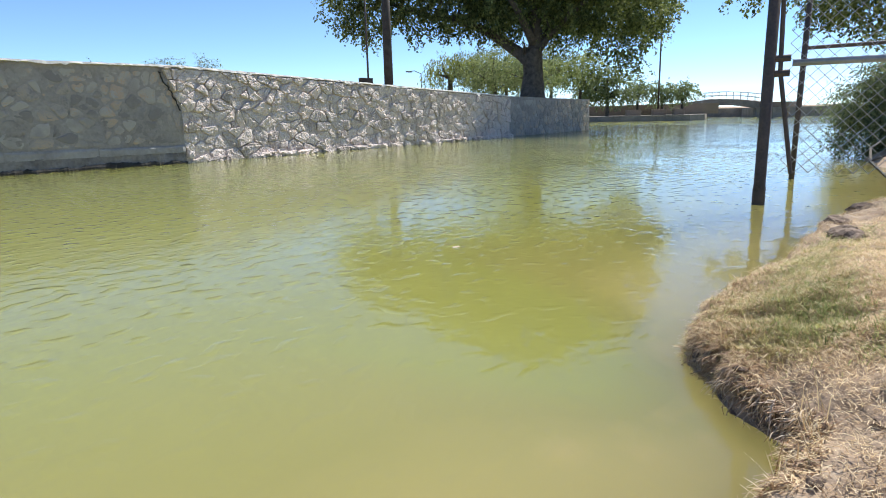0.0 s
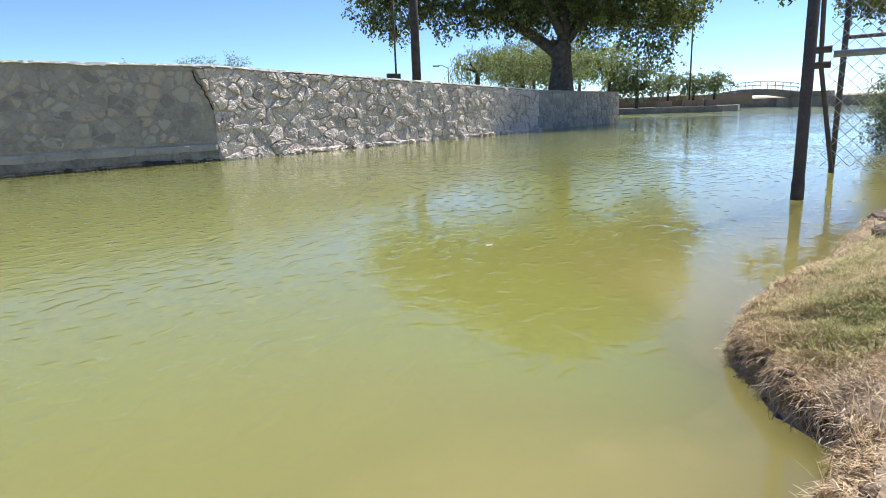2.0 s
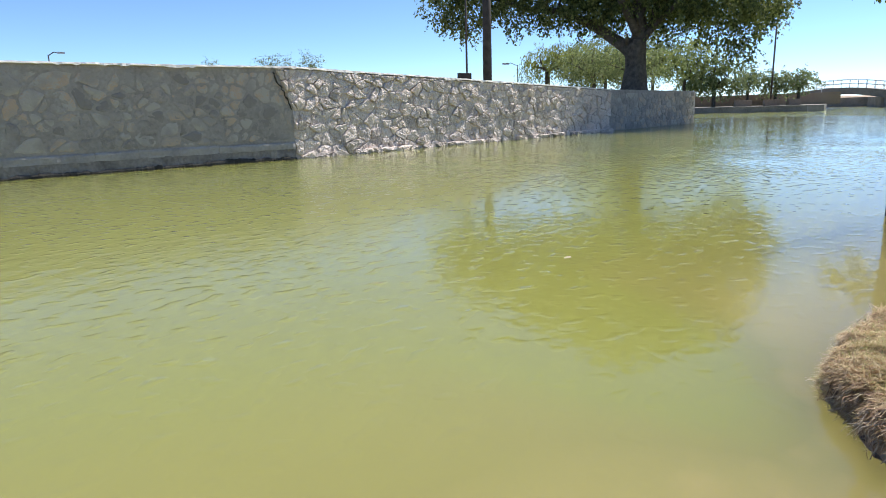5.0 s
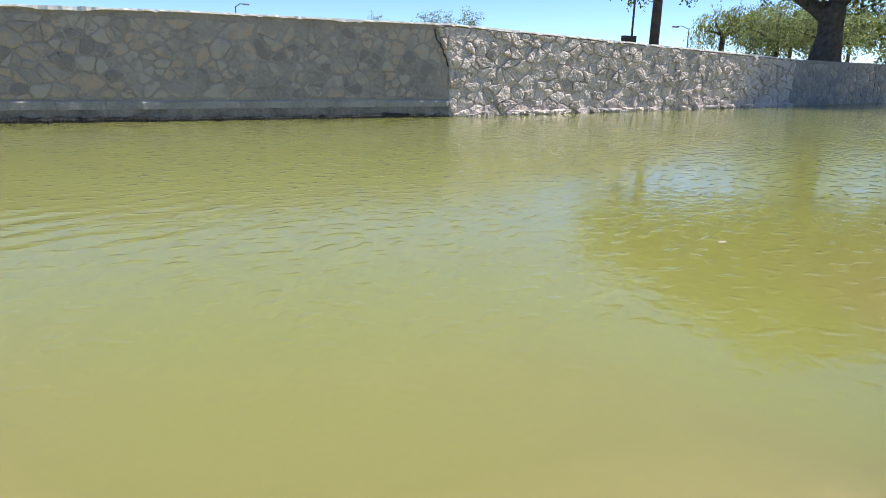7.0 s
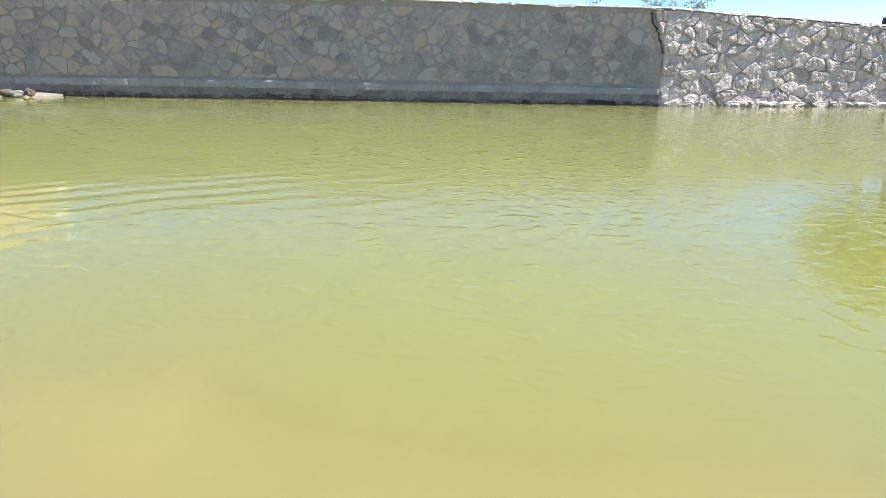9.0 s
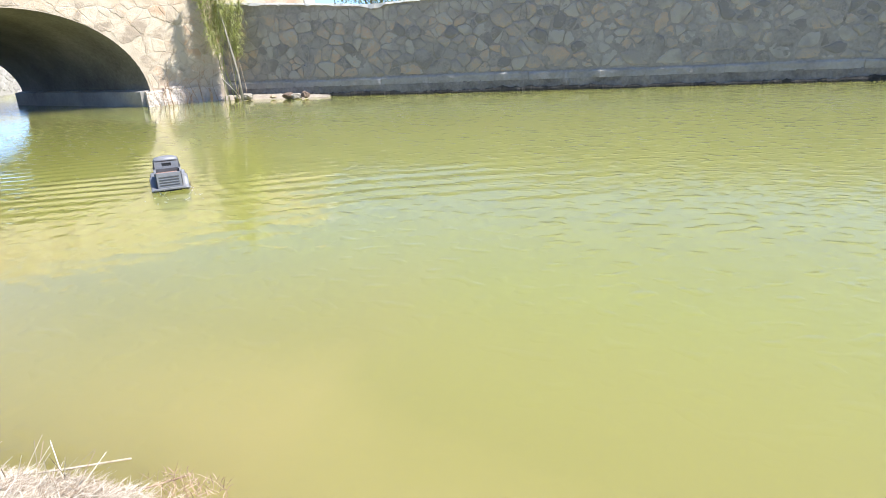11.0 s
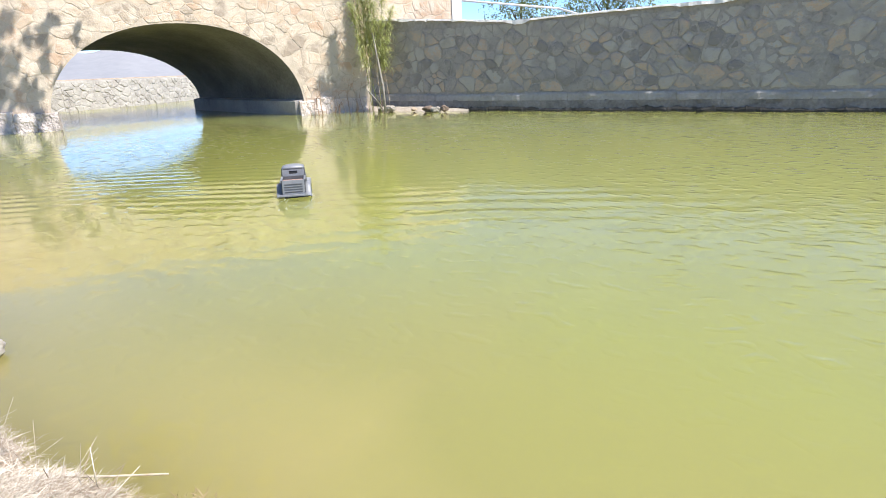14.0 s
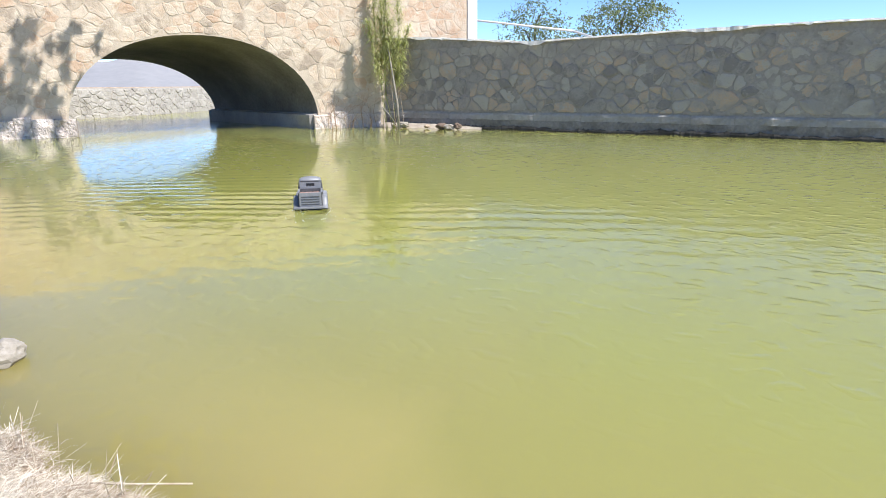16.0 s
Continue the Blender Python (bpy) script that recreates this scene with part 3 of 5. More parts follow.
for i in range(len(zig) - 1):
    for k in range(4):
        cf_.append((4 * i + k, 4 * i + 4 + k, 4 * i + 4 + (k + 1) % 4, 4 * i + (k + 1) % 4))
raw_part("crack", cv_, cf_, M_STAIN_CRACK, wall_long, "crack running down the corner, its shade drawn as a dark strip")

# rough sunlit wall
L2 = (J3 - CORNER).length
top2 = lambda u: 1.60 - 0.034 * u
wall_rough = wall_body("wall_rough", CORNER, J3, 0.5, top2, M_MORTAR, "rough protruding rubble stone wall in raking sunlight")
place2 = on_wall(CORNER, A2)
cap_strip(wall_rough, CORNER, A2, L2, 0.5, top2, 23, 0.04, 0.05)

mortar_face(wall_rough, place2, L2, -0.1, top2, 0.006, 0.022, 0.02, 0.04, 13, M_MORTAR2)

# smoother end wall under the big tree
L3 = (END3 - J3).length
top3 = lambda u: 1.24 - 0.01 * u
wall_end = wall_body("wall_end", J3 + Vector((0, 0.05)), END3 + Vector((0, 0.05)), 0.5, top3, M_MORTAR, "dark grey stone wall shaded by the big tree")
wall_body("wall_return", END3 + Vector((0.0, 0.06)), END3 + Vector((9.0, 14.0)), 0.5, lambda u: 1.19, M_MORTAR, "grey stone wall returning from the corner")

# raised ground behind the walls
bm = bmesh.new()
out = [(X0 + 0.3, YW + 0.3), (CORNER.x, YW + 0.3), (J3.x, J3.y + 0.35), (END3.x - 0.3, END3.y + 0.35), (END3.x + 8.6, END3.y + 14), (END3.x + 10, 60), (-16, 60), (-9.0, 14.5)]
vs = [bm.verts.new((x, y, 1.02)) for x, y in out]
bm.faces.new(vs)
r = bmesh.ops.extrude_face_region(bm, geom=bm.faces[:])
bmesh.ops.translate(bm, verts=[v for v in r["geom"] if isinstance(v, bmesh.types.BMVert)], vec=(0, 0, -2.0))
bmesh.ops.recalc_face_normals(bm, faces=bm.faces)
tagged(mesh_ob("ground_terrace", bm, M_LAND), "dry grass terrace retained by the stone walls", "terrace", kind="structure")


# ---- stone arch bridge ----
AX = Vector((math.cos(radians(165)), math.sin(radians(165))))      # axis of the vault
U_R, U_L, CROWN, SPRING, B_LEN, B_TOP, DECK = 1.34, 5.74, 1.76, 0.20, 5.0, 2.78, 2.15


def b_at(u, v, d):
    """Along the face from the wall's corner, up, and proud of the face."""
    p = BC - BDIR * u - BIN * d
    return (p.x, p.y, v)


def arch_z(u):
    m, a = (U_R + U_L) / 2, (U_L - U_R) / 2
    k = abs(u - m) / a
    return SPRING + (CROWN - SPRING) * math.sqrt(max(0.0, 1 - k ** 2.15)) if k < 1 else -0.9


def build_bridge():
    root = thing("stone_bridge", "pale tan flagstone arch bridge over the channel", "bridge", kind="structure")
    us = sorted(set([-2.12, -1.5, -1, -0.5, 0, 0.4, 0.8, 1.1, 7, 8, 9.5, 11] + [U_R + 1e-4 + (U_L - U_R - 2e-4) * (0.5 - 0.5 * math.cos(math.pi * i / 40)) for i in range(41)] + [U_R - 1e-4, U_L + 1e-4]))
    verts, faces = [], []
    for u in us:
        z = arch_z(u)
        for off in (Vector((0, 0)), AX * B_LEN):
            x, y, _ = b_at(u, 0, 0)
            zz = z if off.length < 0.1 or z < SPRING else SPRING + (z - SPRING) * 0.84
            verts += [(x + off.x, y + off.y, zz), (x + off.x, y + off.y, DECK)]
    for i in range(len(us) - 1):
        o = 4 * i
        inside = arch_z((us[i] + us[i + 1]) / 2) > -0.5
        faces += [(o, o + 1, o + 5, o + 4), (o + 2, o + 6, o + 7, o + 3), (o + 1, o + 3, o + 7, o + 5)]
    o = 4 * (len(us) - 1)
    faces += [(0, 2, 3, 1), (o, o + 1, o + 3, o + 2)]
    raw_part("spandrel", verts, faces, M_JOINT, root)
    # vault; its plaster is coloured dark to carry the shade underneath
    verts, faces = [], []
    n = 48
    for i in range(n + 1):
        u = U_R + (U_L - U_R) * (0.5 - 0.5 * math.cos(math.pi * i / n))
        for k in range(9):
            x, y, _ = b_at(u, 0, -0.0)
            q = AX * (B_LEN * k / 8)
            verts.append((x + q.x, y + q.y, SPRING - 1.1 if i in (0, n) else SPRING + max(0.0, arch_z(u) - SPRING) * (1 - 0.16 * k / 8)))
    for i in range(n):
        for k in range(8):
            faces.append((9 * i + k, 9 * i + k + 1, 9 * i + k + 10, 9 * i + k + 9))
    raw_part("vault", verts, faces, M_VAULT, root, "grey-green plastered barrel vault, shade put into its dark colour", True)
    # low plinths along both sides of the vault
    for u, s in ((U_R, 1), (U_L, -1)):
        vs, fs = [], []
        for k in range(13):
            q = AX * (0.04 + (B_LEN - 0.04) * k / 12)
            for du, z in ((0.0, -0.9), (0.16, -0.9), (0.16 + 0.01 * nz(k, u), 0.27), (0.0, 0.30)):
                x, y, _ = b_at(u + s * du, 0, 0)
                vs.append((x + q.x, y + q.y, z))
        for k in range(12):
            for j in range(4):
                fs.append((4 * k + j, 4 * k + 4 + j, 4 * k + 4 + (j + 1) % 4, 4 * k + (j + 1) % 4))
        fs.append((0, 1, 2, 3))
        raw_part("plinth", vs, fs, M_PLINTH, root)
    # pale footing blocks under the face
    for a, b in ((0.05, U_R + 0.10), (U_L - 0.12, 11.0)):
        n = int((b - a) / 0.3)
        cuts = [a + (b - a) * (i + 0.35 * nz(i, a, 0, 1.9)) / n for i in range(n)] + [b]
        for i in range(n):
            bm = bmesh.new()
            u0, u1 = cuts[i], cuts[i + 1] - 0.004
            h = 0.30 + 0.02 * nz(i, a) if a < 2 else 0.34 + 0.03 * nz(i, 4)
            box(bm, u0, u1, -0.05, 0.09 + 0.05 * nz(i, 7, 0, 1.7), -0.35, h + 0.06 * nz(i, 2, 0, 2.3))
            bmesh.ops.subdivide_edges(bm, edges=bm.edges[:], cuts=4, use_grid_fill=True)
            mid = Vector(((u0 + u1) / 2, 0, h / 2))
            for v in bm.verts:
                v.co += Vector((0.012 * nz(v.co.x, v.co.z, i, 8.0), 0.035 * nz(v.co.x, v.co.z, i + 5, 7.0) + 0.02 * nz(v.co.x, v.co.z, i + 9, 18.0), 0.03 * nz(v.co.x, v.co.y, i, 7.0)))
            for v in bm.verts:
                v.co = Vector(b_at(v.co.x, v.co.z, v.co.y))
            part("footing_block", bm, M_STONE2, root)
    # parapets
    for off, u0 in ((Vector((0, 0)), -1.95), (AX * (B_LEN - 0.35), -2.12)):
        vs = []
        for u in (u0, 11.0):
            for z in (DECK, B_TOP):
                for d in (0.0, -0.35):
                    x, y, _ = b_at(u, 0, d)
                    vs.append((x + off.x, y + off.y, z))
        raw_part("parapet", vs, [(0, 1, 3, 2), (4, 6, 7, 5), (0, 2, 6, 4), (1, 5, 7, 3), (2, 3, 7, 6), (0, 4, 5, 1)], M_JOINT, root)
    bm = bmesh.new()
    box(bm, -2.16, -1.94, -0.38, 0.03, 0.9, B_TOP - 0.05, 0.01)
    for v in bm.verts:
        v.co = Vector(b_at(v.co.x, v.co.z, v.co.y))
    part("end_pillar", bm, M_WHITE, root, "smooth white painted parapet end")
    return root


bridge = build_bridge()


# ---- trees ----
def crown_mesh(name, lobes, per_lobe, leaf, seed, clump=0.35, droop=0.0, flat=1.0):
    """Leaves set along arching twigs inside overlapping lobes: (x, y, z, radius, height)."""
    rng = random.Random(seed)
    verts, faces = [], []
    per_twig = 18
    mean = sum(lobe[3] ** 2 for lobe in lobes) / len(lobes)
    for lx, ly, lz, lr, lh in lobes:
        for _ in range(max(8, int(per_lobe / per_twig * lr * lr / mean))):
            a, b = rng.uniform(0, 2 * math.pi), math.acos(rng.uniform(-1, 1))
            k = rng.uniform(0.25, 1.0) ** 0.55
            shell = Vector((math.sin(b) * math.cos(a), math.sin(b) * math.sin(a), math.cos(b)))
            p = Vector((lx + lr * k * shell.x, ly + lr * k * shell.y, lz + lh * k * shell.z))
            d = (shell * 0.8 + Vector((rng.gauss(0, 0.6), rng.gauss(0, 0.6), rng.gauss(0, 0.4)))).normalized()
            step = clump * rng.uniform(1.4, 2.8) / per_twig
            for _ in range(per_twig):
                d = (d + Vector((rng.gauss(0, 0.10), rng.gauss(0, 0.10), -0.07 - 0.22 * droop))).normalized()
                p = p + d * step
                q = p + Vector((rng.gauss(0, 0.16), rng.gauss(0, 0.16), rng.gauss(0, 0.12))) * clump
                e = (d * 0.5 + Vector((rng.gauss(0, 0.8), rng.gauss(0, 0.8), rng.gauss(-0.55 - 2.5 * droop, 0.5)))).normalized()
                s = e.cross(Vector((rng.gauss(0, 1), rng.gauss(0, 1), rng.gauss(0, 1)))).normalized()
                L = leaf * rng.uniform(0.6, 1.35)
                w = L * 0.34 * flat
                i = len(verts)
                verts += [q, q + e * L * 0.45 + s * w, q + e * L, q + e * L * 0.45 - s * w]
                faces.append((i, i + 1, i + 2, i + 3))
    return [tuple(v) for v in verts], faces


def limb(bm, p0, p1, r0, r1, bend, seed, n=7):
    rng = random.Random(seed)
    p0, p1 = Vector(p0), Vector(p1)
    side = Vector((rng.uniform(-1, 1), rng.uniform(-1, 1), rng.uniform(0, 1))) * bend
    pts = [p0.lerp(p1, i / n) + side * math.sin(math.pi * i / n) for i in range(n + 1)]
    tube(bm, pts, [r0 + (r1 - r0) * (i / n) for i in range(n + 1)], 10)
    return pts


def smooth_path(pts, n=5):
    out = []
    for i in range(len(pts) - 1):
        p0, p1, p2, p3 = pts[max(i - 1, 0)], pts[i], pts[i + 1], pts[min(i + 2, len(pts) - 1)]
        for k in range(n):
            t = k / n
            out.append(tuple(0.5 * (2 * b + (c - a) * t + (2 * a - 5 * b + 4 * c - d) * t * t + (3 * b - a - 3 * c + d) * t ** 3) for a, b, c, d in zip(p0, p1, p2, p3)))
    return out + [pts[-1]]


def bough(bm, pts, radii, seed):
    """A long limb through given points, with short side branches."""
    rng = random.Random(seed)
    path = smooth_path(pts, 4)
    n = len(path) - 1
    tube(bm, path, [radii[0] + (radii[1] - radii[0]) * i / n for i in range(n + 1)], 10)
    for k in range(3, n, 2):
        p = Vector(path[k])
        q = p + Vector((rng.uniform(-0.8, 0.8), rng.uniform(-0.8, 0.8), rng.uniform(0.0, 1.0)))
        limb(bm, p, q, radii[0] * 0.3, 0.012, 0.12, seed + k, 4)


def tree(label, base, trunk_h, r, lobes, per_lobe, leaf, bark, foliage, seed, limbs=(), category="tree", clump=0.35, droop=0.0, name="tree", group="", flat=1.0, extra=6):
    x, y, z = base
    root = thing(name, label, category, Matrix.Translation((x, y, z)), group)
    rng = random.Random(seed)
    bm = bmesh.new()
    n = 8
    pts = [(0.1 * r * nz(i, seed), 0.1 * r * nz(i, seed + 4), -0.15 + (trunk_h + 0.15) * i / n) for i in range(n + 1)]
    tube(bm, pts, [r * (1.35 if i == 0 else 1.1 if i == 1 else 1.0 - 0.25 * i / n) for i in range(n + 1)], 14)
    part("trunk", bm, bark, root, smooth=True)
    tops = list(limbs) or [((0, 0, trunk_h * 0.95), (lo[0], lo[1], lo[2]), r * 0.55, r * 0.1) for lo in lobes[:extra]]
    for i, (a, b, r0, r1) in enumerate(tops):
        bm = bmesh.new()
        p = limb(bm, a, b, r0, r1, 0.12 * (Vector(b) - Vector(a)).length, seed + i)
        for k in (3, 4, 5, 6):
            q = p[k] + Vector((rng.uniform(-1, 1), rng.uniform(-1, 1), rng.uniform(-0.1, 1))) * (Vector(b) - Vector(a)).length * 0.35
            limb(bm, p[k], q, r0 * 0.3, r0 * 0.06, 0.1, seed + 7 * k + i, 4)
        part("limb", bm, bark, root, smooth=True)
    v, f = crown_mesh("crown", lobes, per_lobe, leaf, seed, clump, droop, flat)
    raw_part("crown", v, f, foliage, root)
    return root


# the big cottonwood behind the end wall; lobes: along the view's breadth, depth, height over the water, radius, half height
def cottonwood():
    base = Vector((18.6, 14.15, 1.0))
    wide, deep = Vector((0.606, -0.795, 0)), Vector((0.795, 0.606, 0))
    at = lambda a, d, z: wide * a + deep * d + Vector((0, 0, z - 1.0))
    root = thing("tree", "large spreading cottonwood tree with a thick forked trunk", "tree", Matrix.Translation(base))
    bm = bmesh.new()
    n = 10
    pts = [at(-0.06 + 0.07 * i / n + 0.05 * nz(i, 2, 0, 0.7), 0.04 * nz(i, 7, 0, 0.7), 0.85 + 2.1 * i / n) for i in range(n + 1)]
    tube(bm, pts, [0.52, 0.49, 0.46, 0.42, 0.385, 0.36, 0.345, 0.34, 0.34, 0.33, 0.30], 18)
    for v in bm.verts:
        a = math.atan2(v.co.y, v.co.x)
        k = 1 + 0.07 * math.sin(5 * a + v.co.z) + 0.05 * nz(v.co.x, v.co.y, v.co.z, 4.0)
        v.co.x *= k
        v.co.y *= k
    part("trunk", bm, M_BARK, root, smooth=True)
    for i, (pp, rr) in enumerate((
            ([(-0.10, 0, 2.45), (-0.42, 0, 2.75), (-0.82, 0, 3.04), (-1.5, 0, 3.50), (-2.1, 0, 3.80), (-2.9, 0, 4.10), (-3.8, 0.1, 4.22), (-5.2, 0.3, 4.75)], (0.25, 0.06)),
            ([(0.02, 0, 2.8), (0.05, 0, 3.5), (-0.1, 0.1, 4.4), (-0.5, 0.2, 5.6), (-0.3, 0.2, 7.2)], (0.27, 0.06)),
            ([(0.10, 0, 2.8), (0.5, -0.1, 3.3), (0.9, -0.2, 3.7), (1.8, -0.2, 4.5), (2.8, 0.0, 5.6)], (0.13, 0.05)),
            ([(0.05, 0.1, 2.8), (0.7, 0.8, 3.9), (1.4, 1.2, 5.2), (1.9, 1.2, 6.6)], (0.18, 0.05)),
            ([(0.0, -0.1, 3.1), (-0.6, -0.8, 4.2), (-1.4, -1.2, 5.4)], (0.16, 0.05)))):
        bm = bmesh.new()
        bough(bm, [tuple(at(*p)) for p in pp], rr, 31 + i)
        part("limb", bm, M_BARK, root, smooth=True)
    lobes = [(-2.6, -0.4, 4.4, 0.9, 0.6), (-1.6, 0.3, 4.15, 0.9, 0.55), (-0.9, -0.3, 3.95, 0.8, 0.5), (0.5, 0.5, 3.9, 0.7, 0.6), (1.2, -0.3, 3.55, 0.5, 0.6), (2.1, 0, 3.45, 0.5, 0.6), (3.1, 0.2, 3.0, 0.5, 0.8), (3.5, 0, 2.45, 0.35, 0.5),
             (3.9, 0.1, 3.7, 0.6, 0.6), (2.5, 3.4, 5.0, 1.6, 1.2), (0.5, 3.8, 5.3, 1.8, 1.2), (4.0, 2.6, 4.8, 1.2, 1.0), (-6.3, 0.2, 4.3, 0.5, 0.5), (-4.5, 0.0, 4.7, 0.7, 0.6), (-6.9, 0, 4.5, 0.6, 0.5), (-6.1, 0.3, 4.25, 0.7, 0.6), (-6.6, -0.2, 5.3, 0.9, 0.5), (-5.2, 0.4, 4.6, 0.6, 0.5), (-4.2, -0.3, 4.15, 0.5, 0.55), (-3.6, -0.4, 3.9, 0.45, 0.5), (-2.9, 0.3, 4.2, 0.5, 0.5),
             (-2.2, 0, 5.0, 0.9, 0.5), (-1.2, -0.5, 4.8, 0.9, 0.6), (-0.3, 0.4, 4.9, 1.0, 0.6), (0.9, -0.6, 4.3, 0.6, 0.6), (1.8, -0.3, 4.2, 0.6, 0.7), (1.4, 0.8, 4.7, 0.9, 0.7), (2.9, -0.3, 3.7, 0.6, 0.9),
             (3.4, 0, 3.0, 0.4, 0.7), (3.8, 0.2, 4.0, 0.6, 0.7), (4.4, 0.1, 4.4, 0.5, 0.45), (-5.5, 0.5, 6.0, 1.5, 1.0), (-3.5, 0.5, 6.1, 1.9, 1.2), (-1.5, 0.2, 6.0, 1.9, 1.2), (0.8, 0.4, 5.8, 2.0, 1.2),
             (2.8, 0.2, 5.5, 1.8, 1.1), (-2.2, 0.8, 7.2, 2.0, 1.1), (0, 0, 7.6, 2.2, 1.1), (2.0, 0.3, 7.0, 1.9, 1.1), (0, 2, 6.2, 2.2, 1.4)]
    v, f = crown_mesh("crown", [(*at(a, d, z), r, h) for a, d, z, r, h in lobes], 3900, 0.105, 5, 0.30)
    raw_part("crown", v, f, M_LEAF, root)


cottonwood()
# willow and other trees further back on the terrace
tree("pale yellow-green weeping willow tree", (24.2, 23.9, 1.0), 1.7, 0.16, [(-0.3, 0.3, 2.4, 0.7, 0.5), (0.5, -0.5, 2.6, 0.8, 0.4), (1.1, -1.2, 2.4, 0.8, 0.5), (1.5, -1.6, 1.7, 0.6, 0.5), (-0.6, 0.6, 1.8, 0.5, 0.4), (0.9, -0.9, 1.6, 0.6, 0.4)], 1300, 0.15, M_BARK, M_WILLOW, 8, droop=0.6, clump=0.42, flat=0.35)
for x, y, h, r, m, k in ((23.2, 17.4, 1.7, 1.15, M_OLIVE, 95), (22.6, 19.4, 1.9, 1.0, M_OLIVE, 96), (25.2, 20.9, 2.2, 1.2, M_WILLOW, 97), (26.2, 22.6, 2.3, 1.2, M_OLIVE, 98)):
    tree("light green park tree with an airy crown behind the wall", (x, y, 1.0), 1.0, 0.1, [(-0.6 * r, 0.5 * r, h - 0.3, 0.8 * r, 0.5 * r), (0.6 * r, -0.6 * r, h - 0.2, 0.8 * r, 0.5 * r), (0, 0, h + 0.4, 0.8 * r, 0.5 * r), (-0.9 * r, 0.8 * r, h - 0.2, 0.6 * r, 0.4 * r), (0.1, 0.2, h - 0.6, 0.9 * r, 0.3 * r)], 1100, 0.09, M_BARK, m, k, group="park trees", flat=0.8)


# ---- far shore ----
def slab(name, pts, z0, z1, material, label, category, kind="structure"):
    bm = bmesh.new()
    vs = [bm.verts.new((x, y, z0)) for x, y in pts]
    bm.faces.new(vs)
    r = bmesh.ops.extrude_face_region(bm, geom=bm.faces[:])
    bmesh.ops.translate(bm, verts=[v for v in r["geom"] if isinstance(v, bmesh.types.BMVert)], vec=(0, 0, z1 - z0))
    bmesh.ops.recalc_face_normals(bm, faces=bm.faces)
    return tagged(mesh_ob(name, bm, material), label, category, kind=kind)


M_QUAY = mat("quay_stone", [(0.16, 0.14, 0.12), (0.26, 0.23, 0.20), (0.34, 0.30, 0.26)], 0.9, 1.5, 12, 0.6, dist=0.03)
M_BROWN = mat("brown_block_wall", [(0.22, 0.16, 0.11), (0.33, 0.25, 0.18)], 0.9, 1.0, 12, 0.4)
slab("ground_island", [(36.0, 40.0), (38.2, 24.5), (41.6, 18.6), (43.0, 18.2), (50.0, 21.0), (56.0, 42.0)], -0.9, 0.38, M_QUAY, "low stone edged island in the lake", "island")
slab("wall_island", [(43.8, 33.0), (44.8, 22.6), (48.2, 19.4), (48.6, 19.7), (45.2, 22.9), (44.2, 33.0)], 0.38, 1.15, M_BROWN, "low brown block wall on the island", "wall")
slab("ground_far", [(58.0, 30.0), (58.5, 21.5), (52.0, 18.0), (52.0, 16.8), (58.5, 13.0), (66.0, 4.0), (140.0, -20.0), (140.0, 90.0), (60.0, 60.0)], -0.9, 0.75, M_QUAY, "far stone edged lake shore", "shore")


def far_bridge():
    p0, p1 = Vector((50.3, 23.7)), Vector((52.5, 17.8))
    d = p1 - p0
    root = thing("footbridge", "low arched concrete footbridge with a pale pipe railing", "bridge", Matrix.Translation((p0.x, p0.y, 0)))
    n = 24
    vs, fs = [], []
    deck = lambda s: 1.16 + 0.32 * math.sin(math.pi * s)
    for i in range(n + 1):
        s = i / n
        low = 0.40 + 0.60 * math.sin(math.pi * s) ** 0.6
        for off in (0.0, 1.6):
            vs += [(d.x * s + off, d.y * s, min(low, deck(s) - 0.3)), (d.x * s + off, d.y * s, deck(s))]
    for i in range(n):
        o = 4 * i
        fs += [(o, o + 1, o + 5, o + 4), (o + 2, o + 6, o + 7, o + 3), (o + 1, o + 3, o + 7, o + 5), (o, o + 4, o + 6, o + 2)]
    raw_part("deck", vs, fs, M_QUAY, root)
    for off in (0.1, 1.5):
        for z in (0.28, 0.56):
            bm = bmesh.new()
            tube(bm, [(d.x * i / n + off, d.y * i / n, deck(i / n) + z) for i in range(n + 1)], 0.022, 6)
            part("rail", bm, M_WHITE, root)
        for i in range(0, n + 1, 2):
            bm = bmesh.new()
            s = i / n
            tube(bm, [(d.x * s + off, d.y * s, deck(s) - 0.05), (d.x * s + off, d.y * s, deck(s) + 0.57)], 0.02, 6)
            part("post", bm, M_WHITE, root)
    for s0, s1 in ((-0.16, 0.02), (0.98, 1.3)):
        bm = bmesh.new()
        a, b = d * s0, d * s1
        vs = [bm.verts.new((p.x + o, p.y, z)) for p in (a, b) for o in (-0.2, 1.8) for z in (-0.5, 1.15)]
        for q in ((0, 1, 3, 2), (4, 6, 7, 5), (0, 4, 5, 1), (2, 3, 7, 6), (1, 5, 7, 3)):
            bm.faces.new([vs[k] for k in q])
        part("abutment", bm, M_BROWN, root)


far_bridge()
